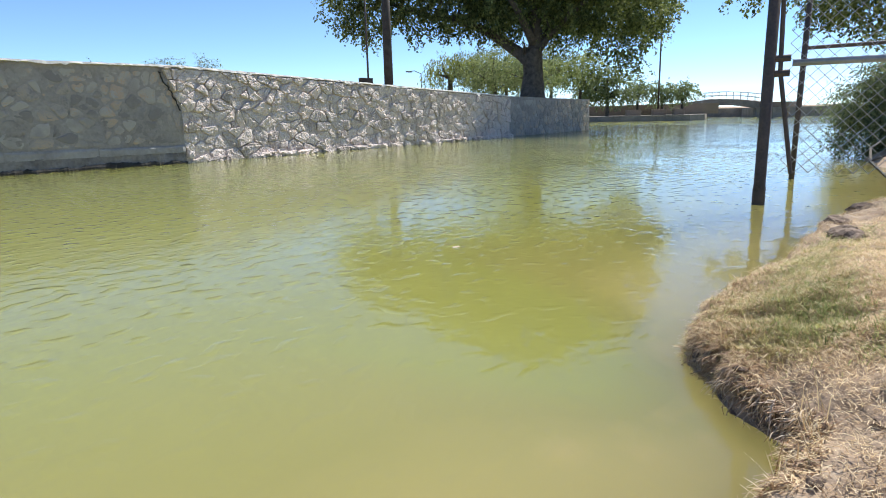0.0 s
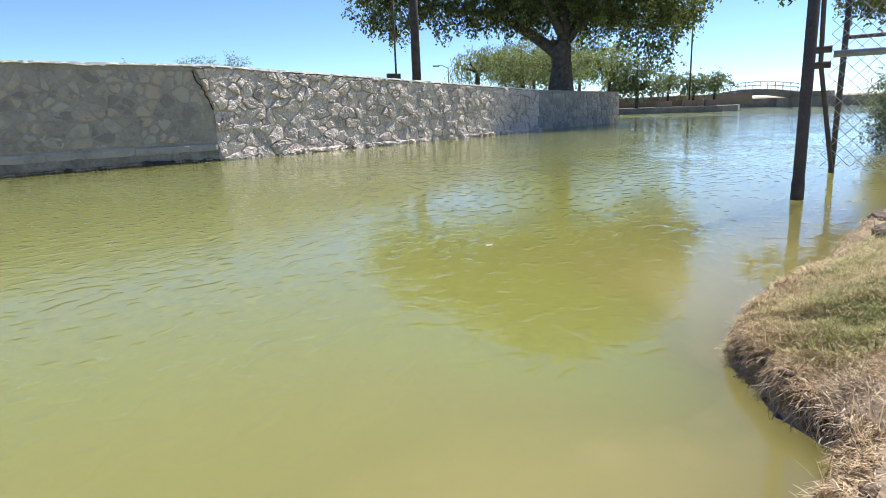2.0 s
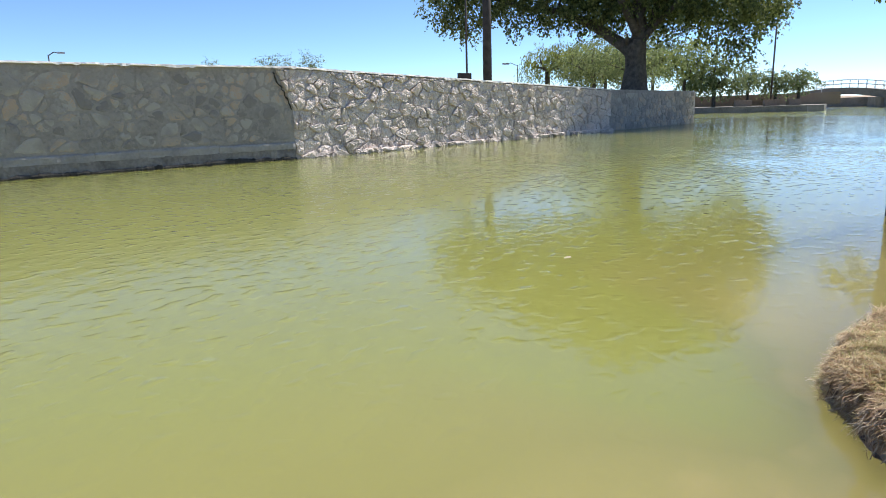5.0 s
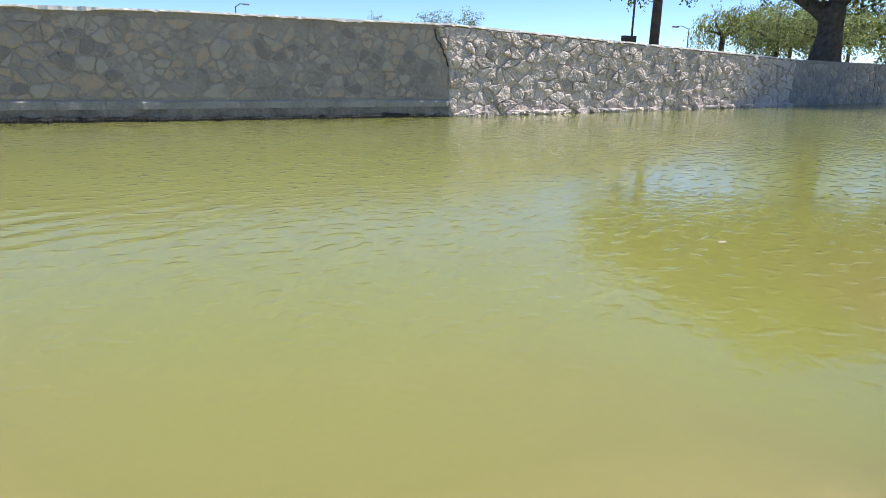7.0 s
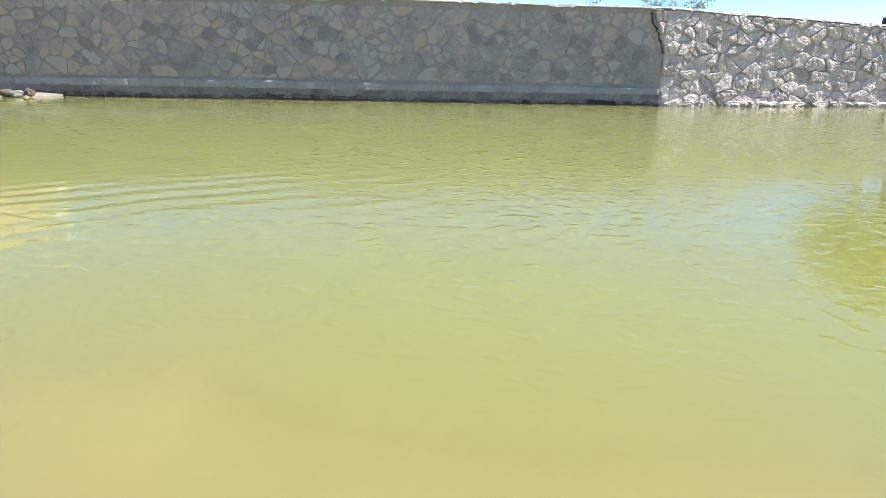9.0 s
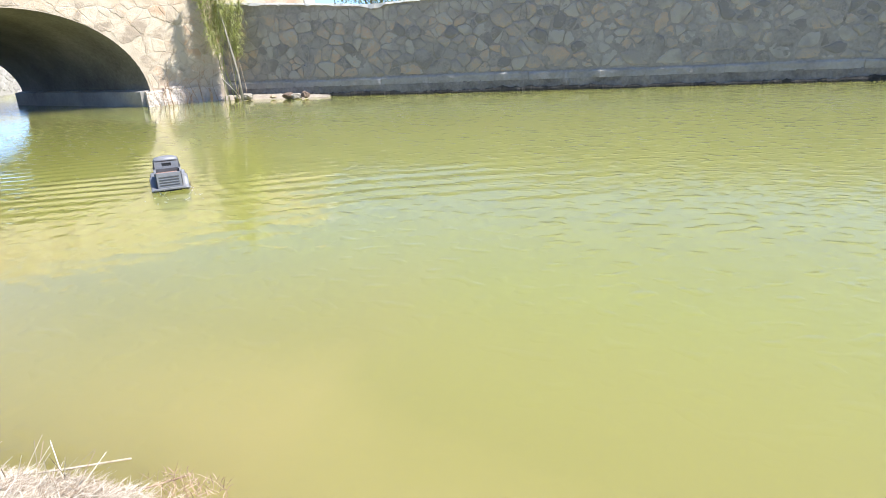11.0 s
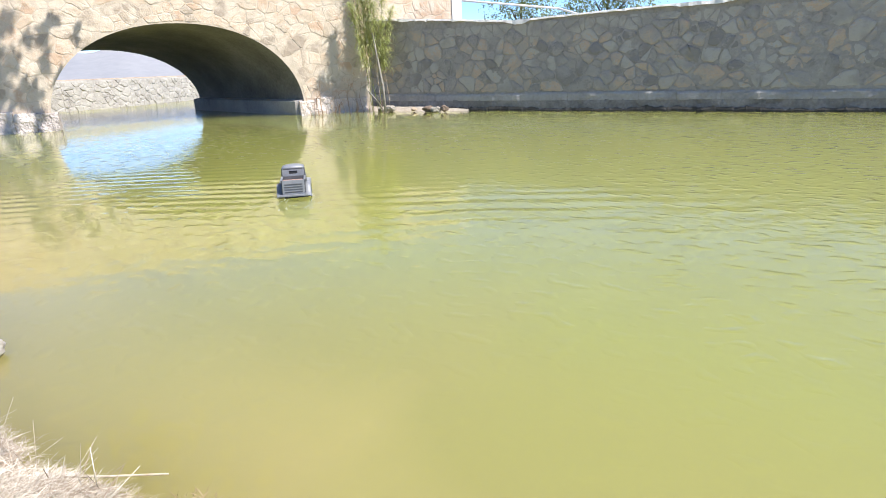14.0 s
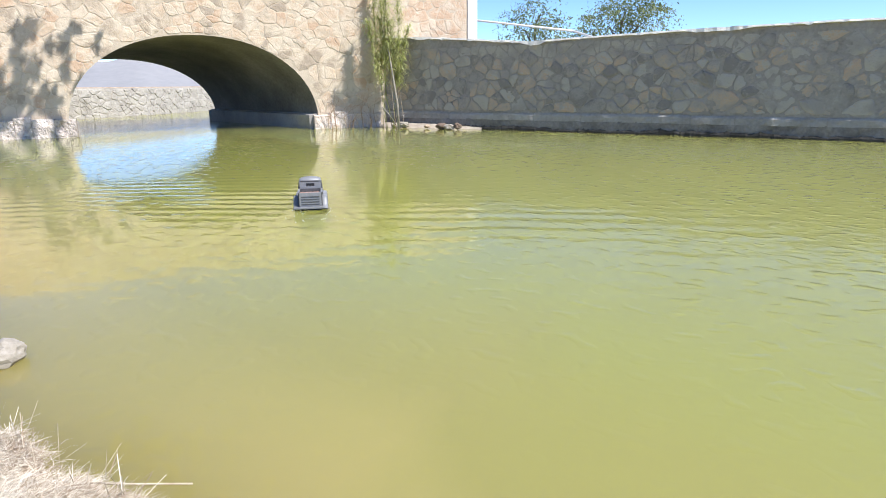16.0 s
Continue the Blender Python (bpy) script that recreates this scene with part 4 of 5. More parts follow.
def island_railing():
    root = thing("railing", "thin pale pipe railing along the island wall", "railing", Matrix.Translation((44.0, 32.0, 1.15)))
    corners = [Vector((0, 0, 0)), Vector((1.0, -9.25, 0)), Vector((4.35, -12.4, 0))]
    for z in (0.28, 0.55):
        bm = bmesh.new()
        tube(bm, [c + Vector((0, 0, z)) for c in corners], 0.02, 6)
        part("rail", bm, M_WHITE, root)
    for a, b2 in zip(corners, corners[1:]):
        m = int((b2 - a).length / 1.1)
        for i in range(m):
            p = a.lerp(b2, i / m)
            bm = bmesh.new()
            tube(bm, [p + Vector((0, 0, -0.02)), p + Vector((0, 0, 0.56))], 0.018, 6)
            part("post", bm, M_WHITE, root)


island_railing()
for i, (x, y, h) in enumerate(((42.6, 23.0, 1.7), (43.4, 21.5, 1.35), (43.6, 20.1, 1.55), (42.8, 27.4, 1.8))):
    tree("small green tree on the island", (x, y, 0.38), 1.1, 0.12, [(-0.45, 0.4, h, 0.5, 0.36), (0.4, -0.4, h + 0.1, 0.5, 0.36), (0, 0, h + 0.45, 0.5, 0.3), (-0.1, 0.1, h + 0.15, 0.6, 0.3)], 520, 0.13, M_BARK, M_OLIVE, 20 + i, group="island trees")
for i, (x, y, h, r, m) in enumerate(((40.3, 24.1, 2.3, 1.05, M_OLIVE), (39.6, 25.9, 3.6, 1.35, M_WILLOW), (38.8, 27.9, 4.1, 1.6, M_OLIVE), (38.6, 30.0, 3.9, 1.6, M_WILLOW))):
    tree("light green park tree with an airy crown on the island", (x, y, 0.38), h * 0.55, 0.14, [(-0.6 * r, 0.5 * r, h - 0.5, 0.8 * r, 0.5 * r), (0.6 * r, -0.6 * r, h - 0.2, 0.8 * r, 0.5 * r), (0, 0, h + 0.4, 0.8 * r, 0.5 * r), (0.9 * r, -0.9 * r, h - 0.7, 0.6 * r, 0.4 * r), (-0.9 * r, 0.8 * r, h - 0.3, 0.6 * r, 0.4 * r), (0.1, 0.2, h - 0.9, 0.9 * r, 0.3 * r)], 900, 0.14, M_BARK, m, 90 + i, group="island trees")
for i, (x, y, h) in enumerate(((14.3, 37.4, 4.2), (15.1, 37.0, 4.0), (16.6, 36.4, 4.3), (11.2, 38.4, 3.9))):
    tree("distant grey-green bush tip above the wall", (x, y, 1.0), 1.2, 0.1, [(0, 0, h - 1.85, 0.45, 0.7), (0.2, 0.1, h - 1.35, 0.25, 0.4), (-0.3, 0.1, h - 1.7, 0.25, 0.4)], 620, 0.075, M_BARK, M_OLIVE, 40 + i, group="distant bushes", category="bush")


def planter(x, y, w):
    """A low brown block planter with an open top full of soil."""
    root = thing("planter", "low brown block planter on the island", "planter", Matrix.Translation((x, y, 0.38)) @ Matrix.Rotation(radians(-55), 4, "Z"), "island planters")
    for x0, x1, y0, y1 in ((-w, w, -0.4, -0.28), (-w, w, 0.28, 0.4), (-w, -w + 0.12, -0.279, 0.279), (w - 0.12, w, -0.279, 0.279)):
        bm = bmesh.new()
        box(bm, x0, x1, y0, y1, -0.02, 0.40, 0.015)
        part("side", bm, M_BROWN, root)
    bm = bmesh.new()
    box(bm, -w + 0.121, w - 0.121, -0.279, 0.279, 0.0, 0.32, 0.01)
    part("soil", bm, M_DIRT, root)


for x, y, w in ((41.1, 22.5, 0.5), (41.9, 21.0, 0.45), (42.6, 19.9, 0.35)):
    planter(x, y, w)


# ---- poles and lamps ----
def pole(name, label, x, y, z0, h, r, material, lean=0.0):
    root = thing(name, label, "pole", Matrix.Translation((x, y, z0)))
    bm = bmesh.new()
    tube(bm, [(0, 0, -0.3), (lean * h * 0.5, 0, h * 0.5), (lean * h, 0, h)], [r, r * 0.9, r * 0.75], 12)
    part("shaft", bm, material, root, smooth=True)
    return root


pole("utility_pole", "dark creosoted wooden utility pole", 10.9, 13.05, 1.0, 3.7, 0.125, M_POLE)
p = pole("sign_pole", "thin dark pole with a flat sign box", 11.2, 14.3, 1.0, 3.6, 0.03, M_IRON)
bm = bmesh.new()
box(bm, -0.30, 0.12, -0.06, 0.06, 0.60, 0.78, 0.01)
part("sign_box", bm, M_POLE, p, "small dark sign box")


def lamp(x, y, z0, h, r, arm):
    root = pole("street_lamp", "thin grey street lamp with a short arm", x, y, z0, h, r, M_IRON)
    bm = bmesh.new()
    tube(bm, [(0, 0, h - 0.05), (arm * 0.5, -arm * 0.4, h + 0.12), (arm, -arm * 0.8, h + 0.1)], r * 0.6, 6)
    part("arm", bm, M_IRON, root)
    bm = bmesh.new()
    box(bm, arm - 0.12, arm + 0.28, -arm * 0.8 - 0.08, -arm * 0.8 + 0.08, h + 0.04, h + 0.13, 0.02)
    part("lamp_head", bm, M_GALV, root)


lamp(25.8, 27.9, 1.0, 2.2, 0.035, -0.6)
lamp(3.5, 41.9, 1.0, 3.4, 0.045, 0.5)
pole("light_pole", "tall thin light pole on the island", 42.0, 21.1, 0.38, 6.5, 0.06, M_IRON)


# ---- fence at the water's edge ----
def fence():
    P = Vector((4.80, 1.60))
    d = Vector((0.30, -0.954))
    root = thing("chain_link_gate", "rusty steel post with a chain-link gate hanging over the water", "fence", Matrix.Translation((P.x, P.y, 0)))
    bm = bmesh.new()
    tube(bm, [(0, 0, -0.9), (0, 0, 0.12), (0.0, 0, 0.14), (0.0, 0, 2.6)], [0.046, 0.044, 0.040, 0.037], 14)
    part("post", bm, M_IRON, root, "thick rusty steel post, muddy near the water", True)
    at = lambda s, z, off=0.0: (d.x * s - d.y * off, d.y * s + d.x * off, z)
    for z in (1.02, 0.92):
        bm = bmesh.new()
        tube(bm, [at(-0.02, z), at(0.09, z + 0.005), at(0.13, z + 0.005)], 0.024, 8)
        part("hinge", bm, M_IRON, root)
    for z, r, s0 in ((0.99, 0.024, 0.14),):
        bm = bmesh.new()
        tube(bm, [at(s0, z), at(2.2, z)], r, 10)
        part("rail", bm, M_GALV, root, smooth=True)
    bm = bmesh.new()
    tube(bm, [at(0.05, 2.4), at(0.055, 1.4), at(0.07, 0.94), at(0.19, 0.23)], 0.016, 8)
    part("tension_bar", bm, M_IRON, root)
    # woven wire: zigzag strands, each a thin tube
    step, z0, z1 = 0.044, 0.24, 2.2
    for i in range(0, 32):
        s0 = 0.12 + i * step
        bm = bmesh.new()
        pts = []
        k = 0
        z = z0
        while z < z1:
            pts.append(at(s0 + (step if (k + i) % 2 else 0.0) + 0.002 * nz(i, k), z, 0.004 if (k + i) % 2 else -0.004))
            z += step
            k += 1
        tube(bm, pts, 0.0033, 4, False)
        part("wire", bm, M_GALV, root)
    return root


fence()
for a, b, r in (((6.72, 1.96, -0.9), (6.73, 1.93, 2.4), 0.026),):
    root = thing("fence_post", "leaning rusty pipe post standing in the water", "post", Matrix.Translation((a[0], a[1], 0)))
    bm = bmesh.new()
    tube(bm, [(0, 0, a[2]), (b[0] - a[0], b[1] - a[1], b[2])], r, 10)
    part("pipe", bm, M_IRON, root, smooth=True)
root = thing("fence_rail", "thin dark pipe rail between fence posts", "rail", Matrix.Translation((6.74, 1.95, 0)))
bm = bmesh.new()
tube(bm, [(0, 0, 1.235), (0.55, -1.2, 1.26), (0.9, -2.0, 1.28)], 0.018, 8)
part("pipe", bm, M_IRON, root)
# shrub on the bank beyond the fence and a branch overhead
tree("feathery dark green tamarisk shrub leaning over the bank", (10.2, 1.80, 0.08), 0.4, 0.05, [(-0.1, 0.3, 0.62, 0.34, 0.26), (0.0, 0.0, 0.85, 0.4, 0.3), (-0.25, 0.2, 0.25, 0.34, 0.25), (0.1, -0.4, 0.75, 0.5, 0.45), (0.0, -0.1, 1.1, 0.3, 0.18), (-0.3, -0.3, 0.3, 0.4, 0.3)], 7600, 0.05, M_BARK, M_PINE, 61, category="shrub", name="shrub", clump=0.14, flat=0.45)
tree("leafy tree whose boughs hang over the fence", (18.0, 1.4, 0.3), 2.4, 0.2, [(-1.4, 2.6, 2.75, 0.8, 0.5), (-2.0, 4.4, 3.2, 0.5, 0.3), (-1.3, 1.8, 2.5, 0.7, 0.55), (-1.2, 2.9, 3.5, 1.2, 0.6), (0, 0, 3.8, 1.8, 1.2), (-0.9, 1.2, 2.2, 0.6, 0.5)], 4600, 0.085, M_BARK, M_LEAF, 62, clump=0.24)
# a tree on the near bank whose boughs shade the bridge
tree("leafy tree on the bank whose boughs dapple the bridge", (-8.9, 0.6, 0.3), 4.4, 0.22, [(1.0, 4.9, 6.3, 0.7, 0.5), (0.8, 4.0, 6.1, 0.9, 0.6), (1.3, 5.5, 5.7, 0.6, 0.5), (0, 0.6, 6.2, 1.6, 1.0), (0.5, 2.6, 6.3, 0.9, 0.6), (0.2, 4.2, 5.3, 0.9, 0.7), (0.6, 5.1, 5.1, 0.8, 0.6), (-0.2, 3.6, 5.7, 0.8, 0.6), (0.9, 4.4, 5.6, 0.9, 0.6), (0.4, 3.6, 4.7, 0.8, 0.6), (0.5, 4.4, 4.5, 0.7, 0.5)], 330, 0.13, M_BARK, M_LEAF, 63, clump=0.055, extra=1)
# trees behind the long wall
tree("thin olive-green tree behind the wall", (-7.0, 24.0, 1.0), 1.0, 0.12, [(-0.6, 0, 1.9, 0.9, 0.7), (0.7, 0.3, 2.0, 0.8, 0.7), (0.1, 0.2, 2.6, 0.9, 0.6), (-1.6, 0.4, 1.4, 0.7, 0.5)], 2000, 0.10, M_BARK, M_OLIVE, 64, flat=0.6)
tree("thin olive-green tree behind the wall", (-9.6, 22.0, 1.0), 1.0, 0.1, [(-0.4, 0, 1.7, 0.7, 0.7), (0.4, 0.3, 1.5, 0.7, 0.6), (0.1, 0.2, 2.3, 0.6, 0.5)], 1300, 0.10, M_BARK, M_OLIVE, 65, flat=0.6)
root = thing("guard_rail", "white pipe guard rail beside the road", "railing", Matrix.Translation((-7.55, 13.05, 1.0)))
for pts in ([(0, 0, 0), (0, 0, 1.32)], [(0, 0, 1.30), (2.35, 1.18, 0.98)], [(2.35, 1.18, 0.98), (3.6, 1.8, 0.55), (3.65, 1.82, 0.0)]):
    bm = bmesh.new()
    tube(bm, pts, 0.022, 8)
    part("pipe", bm, M_WHITE, root, smooth=True)
# pale wall and hills seen through the arch
M_FARWALL = mat("far_pale_stone", [(0.30, 0.275, 0.25), (0.41, 0.38, 0.345), (0.50, 0.47, 0.43)], 0.9, 3.5, 14, 0.6, dist=0.03)
slab("wall_far_channel", [(-18.2, 5.5), (-18.1, 9.9), (-18.5, 12.2), (-20.7, 18.0), (-21.2, 17.9), (-19.0, 12.1), (-18.6, 9.8), (-18.7, 5.4)], -0.9, 0.84, M_FARWALL, "pale rubble stone wall along the far channel", "stone wall")
wall_far = bpy.data.objects["wall_far_channel"]
M_HILL = mat("hazy_hill", [(0.20, 0.205, 0.22), (0.25, 0.25, 0.26), (0.30, 0.295, 0.295)], 0.95, 0.004, 0.05, 0.0)
hv, hf = [], []
for i in range(241):
    a = radians(95 + 110 * i / 240)
    ridge = 64 + 22 * math.exp(-((math.degrees(a) - 146.8) / 2.4) ** 2)
    for r, k in ((1500, 0), (1900, 1)):
        hv.append((r * math.cos(a), r * math.sin(a), -20 if k == 0 else ridge + 14 * nz(i * 0.09, 2) + 8 * nz(i * 0.3, 5)))
for i in range(240):
    hf.append((2 * i, 2 * i + 1, 2 * i + 3, 2 * i + 2))
tagged(raw_part("backdrop_hills", hv, hf, M_HILL, None, smooth=True), "bare hazy desert hills", "hills", kind="structure")


# ---- the floating model truck ----
M_TRUCK = mat("matte_charcoal_paint", [(0.045, 0.046, 0.050), (0.070, 0.072, 0.078), (0.10, 0.10, 0.108)], 0.5, 18, 160, 0.15, dist=0.002)
M_TRUCKTOP = mat("worn_grey_paint", [(0.16, 0.165, 0.175), (0.24, 0.245, 0.26)], 0.45, 20, 160, 0.15, dist=0.002)
M_BLACK = mat("black_plastic", [(0.012, 0.012, 0.012), (0.03, 0.03, 0.03)], 0.5, 20, 160, 0.3, dist=0.003)
M_BEDWOOD = mat("reddish_bed_wood", [(0.20, 0.11, 0.085), (0.30, 0.18, 0.14), (0.38, 0.25, 0.20)], 0.7, 25, 150, 0.3, dist=0.002)
M_GLASS = mat("dull_window_film", [(0.05, 0.052, 0.05), (0.10, 0.10, 0.095)], 0.2, 20, 100, 0.0)


def loft(bm, rings, closed=True):
    R = [[bm.verts.new(p) for p in ring] for ring in rings]
    n = len(R[0])
    for A, B in zip(R, R[1:]):
        for k in range(n if closed else n - 1):
            bm.faces.new((A[k], A[(k + 1) % n], B[(k + 1) % n], B[k]))
    if closed:
        bm.faces.new(R[0][::-1])
        bm.faces.new(R[-1])
    bmesh.ops.recalc_face_normals(bm, faces=bm.faces)
    return bm


def ribbon(path, y0, y1, thick=0.006, lip=0.012, s=1):
    """A swept sheet along a side profile, rolled down at its outer edge."""
    bm = bmesh.new()
    rings = []
    for x, z in path:
        rings.append([(x, s * y0, z), (x, s * (y0 + (y1 - y0) * 0.55), z + 0.002), (x, s * (y1 - 0.004), z - 0.002), (x, s * y1, z - lip), (x, s * (y1 - 0.004), z - lip), (x, s * (y1 - 0.009), z - thick - 0.003), (x, s * y0, z - thick)])
    return loft(bm, rings)


def truck():
    root = thing("model_truck", "matte charcoal vintage pickup model truck afloat in the pond", "toy truck", pose(TRUCK[0], TRUCK[1], -0.035, 0, 1.0, 133) @ Matrix.Diagonal((1.15, 1.12, 1.0, 1.0)))
    # hood and nose
    bm = bmesh.new()
    rings = []
    for x, hw, zt in ((0.205, 0.030, 0.140), (0.198, 0.036, 0.148), (0.14, 0.046, 0.152), (0.08, 0.060, 0.158), (0.052, 0.068, 0.162)):
        rings.append([(x, -hw, 0.055), (x, -hw, zt - 0.03), (x, -hw * 0.86, zt - 0.010), (x, -hw * 0.45, zt - 0.001), (x, 0, zt), (x, hw * 0.45, zt - 0.001), (x, hw * 0.86, zt - 0.010), (x, hw, zt - 0.03), (x, hw, 0.055)])
    hood = part("hood", loft(bm, rings), M_TRUCK, root, "long tapering charcoal hood", True)
    for y in (-1, 1):
        bm = bmesh.new()
        box(bm, 0.085, 0.165, y * 0.052 - 0.004, y * 0.052 + 0.004, 0.116, 0.122, 0.002)
        part("louvre", bm, M_TRUCKTOP, hood)
    bm = bmesh.new()
    loft(bm, [[(x, -0.026, 0.035), (x, -0.036, 0.10), (x, -0.034, 0.142), (x, 0.0, 0.158), (x, 0.034, 0.142), (x, 0.036, 0.10), (x, 0.026, 0.035)] for x in (0.204, 0.214)])
    part("grille", bm, M_BLACK, root, "dark shield-shaped grille")
    # cab
    bm = bmesh.new()
    loft(bm, [[(x, -hw, 0.045), (x, -hw, 0.120), (x, -hw * 0.97, z), (x, hw * 0.97, z), (x, hw, 0.120), (x, hw, 0.045)] for x, hw, z in ((0.056, 0.069, 0.160), (0.03, 0.074, 0.162), (-0.03, 0.075, 0.162), (-0.064, 0.073, 0.160))])
    cab = part("cab", bm, M_TRUCK, root)
    for s in (-1, 1):
        bm = bmesh.new()
        box(bm, -0.045, 0.045, s * 0.0755 - 0.0012, s * 0.0755 + 0.0012, 0.054, 0.156, 0.001)
        door = part("door", bm, M_TRUCK, cab)
        bm = bmesh.new()
        box(bm, -0.036, -0.022, s * 0.079 - 0.003, s * 0.079 + 0.003, 0.135, 0.139, 0.001)
        part("handle", bm, M_TRUCKTOP, cab)
        for x0, x1, w in ((0.052, 0.040, 0.006), (-0.046, -0.046, 0.010)):
            bm = bmesh.new()
            tube(bm, [(x0, s * 0.069, 0.158), (x1, s * 0.064, 0.216)], w * 0.75, 6)
            part("pillar", bm, M_TRUCK, cab)
        bm = bmesh.new()
        box(bm, -0.045, 0.042, s * 0.061 - 0.001, s * 0.061 + 0.001, 0.160, 0.212)
        part("side_window", bm, M_GLASS, cab, "dull dark side window")
        bm = bmesh.new()
        box(bm, -0.048, 0.046, s * 0.0665 - 0.004, s * 0.0665 + 0.004, 0.156, 0.166, 0.002)
        part("window_sill", bm, M_TRUCKTOP, cab)
    bm = bmesh.new()
    loft(bm, [[(x, -hw, z), (x, -hw * 0.9, z + 0.012), (x, -hw * 0.5, z + 0.019), (x, 0, z + 0.021), (x, hw * 0.5, z + 0.019), (x, hw * 0.9, z + 0.012), (x, hw, z), (x, hw * 0.9, z - 0.004), (x, -hw * 0.9, z - 0.004)] for x, hw, z in ((0.050, 0.060, 0.210), (0.044, 0.068, 0.213), (0.0, 0.070, 0.216), (-0.052, 0.068, 0.214), (-0.060, 0.062, 0.211))])
    part("roof", bm, M_TRUCKTOP, cab, "sunlit worn grey roof", True)
    bm = bmesh.new()
    for y0, y1, z0, z1 in ((-0.066, 0.066, 0.155, 0.176), (-0.066, 0.066, 0.198, 0.214), (-0.066, -0.026, 0.176, 0.198), (0.026, 0.066, 0.176, 0.198)):
        box(bm, -0.060, -0.052, y0, y1, z0, z1)
    part("rear_panel", bm, M_TRUCKTOP, cab)
    bm = bmesh.new()
    box(bm, -0.056, -0.050, -0.03, 0.03, 0.174, 0.2)
    part("rear_window", bm, M_BLACK, cab, "narrow dark rear window slot")
    # bed
    bm = bmesh.new()
    box(bm, -0.222, -0.074, -0.064, 0.064, 0.130, 0.138, 0.001)
    part("bed_cover", bm, M_BEDWOOD, root, "reddish wooden bed floor")
    for i in range(5):
        bm = bmesh.new()
        y = -0.051 + 0.0255 * i
        box(bm, -0.220, -0.076, y - 0.0118, y + 0.0118, 0.138, 0.1405, 0.0008)
        part("plank", bm, M_BEDWOOD, root)
    for s in (-1, 1):
        bm = bmesh.new()
        box(bm, -0.226, -0.072, s * 0.068 - 0.004, s * 0.068 + 0.004, 0.070, 0.158, 0.002)
        side = part("bed_side", bm, M_TRUCK, root)
        bm = bmesh.new()
        box(bm, -0.228, -0.070, s * 0.069 - 0.006, s * 0.069 + 0.006, 0.157, 0.164, 0.002)
        part("bed_rail", bm, M_TRUCKTOP, root)
    for x0, x1, z1 in ((-0.232, -0.224, 0.160), (-0.074, -0.067, 0.164)):
        bm = bmesh.new()
        box(bm, x0, x1, -0.066, 0.066, 0.062, z1, 0.002)
        part("tailgate" if x0 < -0.2 else "bed_front", bm, M_TRUCKTOP if x0 < -0.2 else M_TRUCK, root)
    for i in range(4):
        bm = bmesh.new()
        box(bm, -0.2345, -0.231, -0.054, 0.054, 0.078 + 0.017 * i, 0.084 + 0.017 * i, 0.001)
        part("tailgate_rib", bm, M_TRUCK, root)
    bm = bmesh.new()
    box(bm, -0.246, -0.236, -0.085, 0.085, 0.050, 0.064, 0.003)
    part("bumper", bm, M_TRUCKTOP, root, "pale grey rear bumper bar")
    # fenders and running boards
    front = smooth_path([(0.236, 0.058), (0.228, 0.082), (0.205, 0.100), (0.175, 0.101), (0.140, 0.086), (0.105, 0.062), (0.075, 0.051), (0.04, 0.047), (-0.02, 0.047), (-0.085, 0.048)])
    rear = smooth_path([(-0.082, 0.052), (-0.090, 0.088), (-0.108, 0.116), (-0.136, 0.127), (-0.166, 0.118), (-0.190, 0.088), (-0.210, 0.064), (-0.238, 0.056)])
    for s in (-1, 1):
        part("front_fender", ribbon(front, 0.030, 0.102, s=s), M_TRUCKTOP, root, "grey sweeping front fender and running board", True)
        part("rear_fender", ribbon(rear, 0.060, 0.104, s=s), M_TRUCKTOP, root, "", True)
        bm = bmesh.new()
        loft(bm, [[(x, s * y, z - 0.005) for x, z in rear] + [(-0.2, s * y, 0.04), (-0.09, s * y, 0.04)] for y in (0.062, 0.094)])
        part("wheel_arch", bm, M_TRUCK, root)
        bm = bmesh.new()
        loft(bm, [[(x, s * y, z - 0.006) for x, z in front if x > 0.09] + [(0.10, s * y, 0.045), (0.225, s * y, 0.030)] for y in (0.034, 0.09)])
        part("wheel_arch", bm, M_BLACK, root)
        for x in (0.15, -0.14):
            bm = bmesh.new()
            tube(bm, [(x, s * 0.052, 0.0), (x, s * 0.060, 0.0), (x, s * 0.096, 0.0), (x, s * 0.104, 0.0)], [0.040, 0.050, 0.050, 0.040], 20)
            w = part("wheel", bm, M_BLACK, root, "black rubber wheel awash")
            bm = bmesh.new()
            tube(bm, [(x, s * 0.100, 0.0), (x, s * 0.106, 0.0)], 0.026, 14)
            part("rim", bm, M_IRON, w)
    bm = bmesh.new()
    box(bm, -0.20, 0.17, -0.06, 0.06, -0.03, 0.046, 0.012)
    part("chassis", bm, M_BLACK, root, "dark chassis at the waterline")
    # churned water and droplets behind and beside the wheels
    rng = random.Random(4)
    bm = bmesh.new()
    for i in range(110):
        k = rng.random() ** 2
        if i % 3:
            back, side = 0.22 + 0.4 * k, rng.choice((-0.09, 0.09)) + rng.gauss(0, 0.02 + 0.03 * k)
        else:
            back, side = rng.uniform(-0.2, 0.2), rng.choice((-0.108, 0.108)) + rng.gauss(0, 0.01)
        x, y = TRUCK[0] + 0.731 * back + 0.682 * side, TRUCK[1] - 0.682 * back + 0.731 * side
        r = rng.uniform(0.001, 0.003)
        bmesh.ops.create_icosphere(bm, subdivisions=1, radius=r, matrix=Matrix.LocRotScale((x, y, wave_z(x, y) + r * 0.3 + (rng.uniform(0, 0.015) if k < 0.1 else 0)), None, (1.8, 1.2, 0.6)))
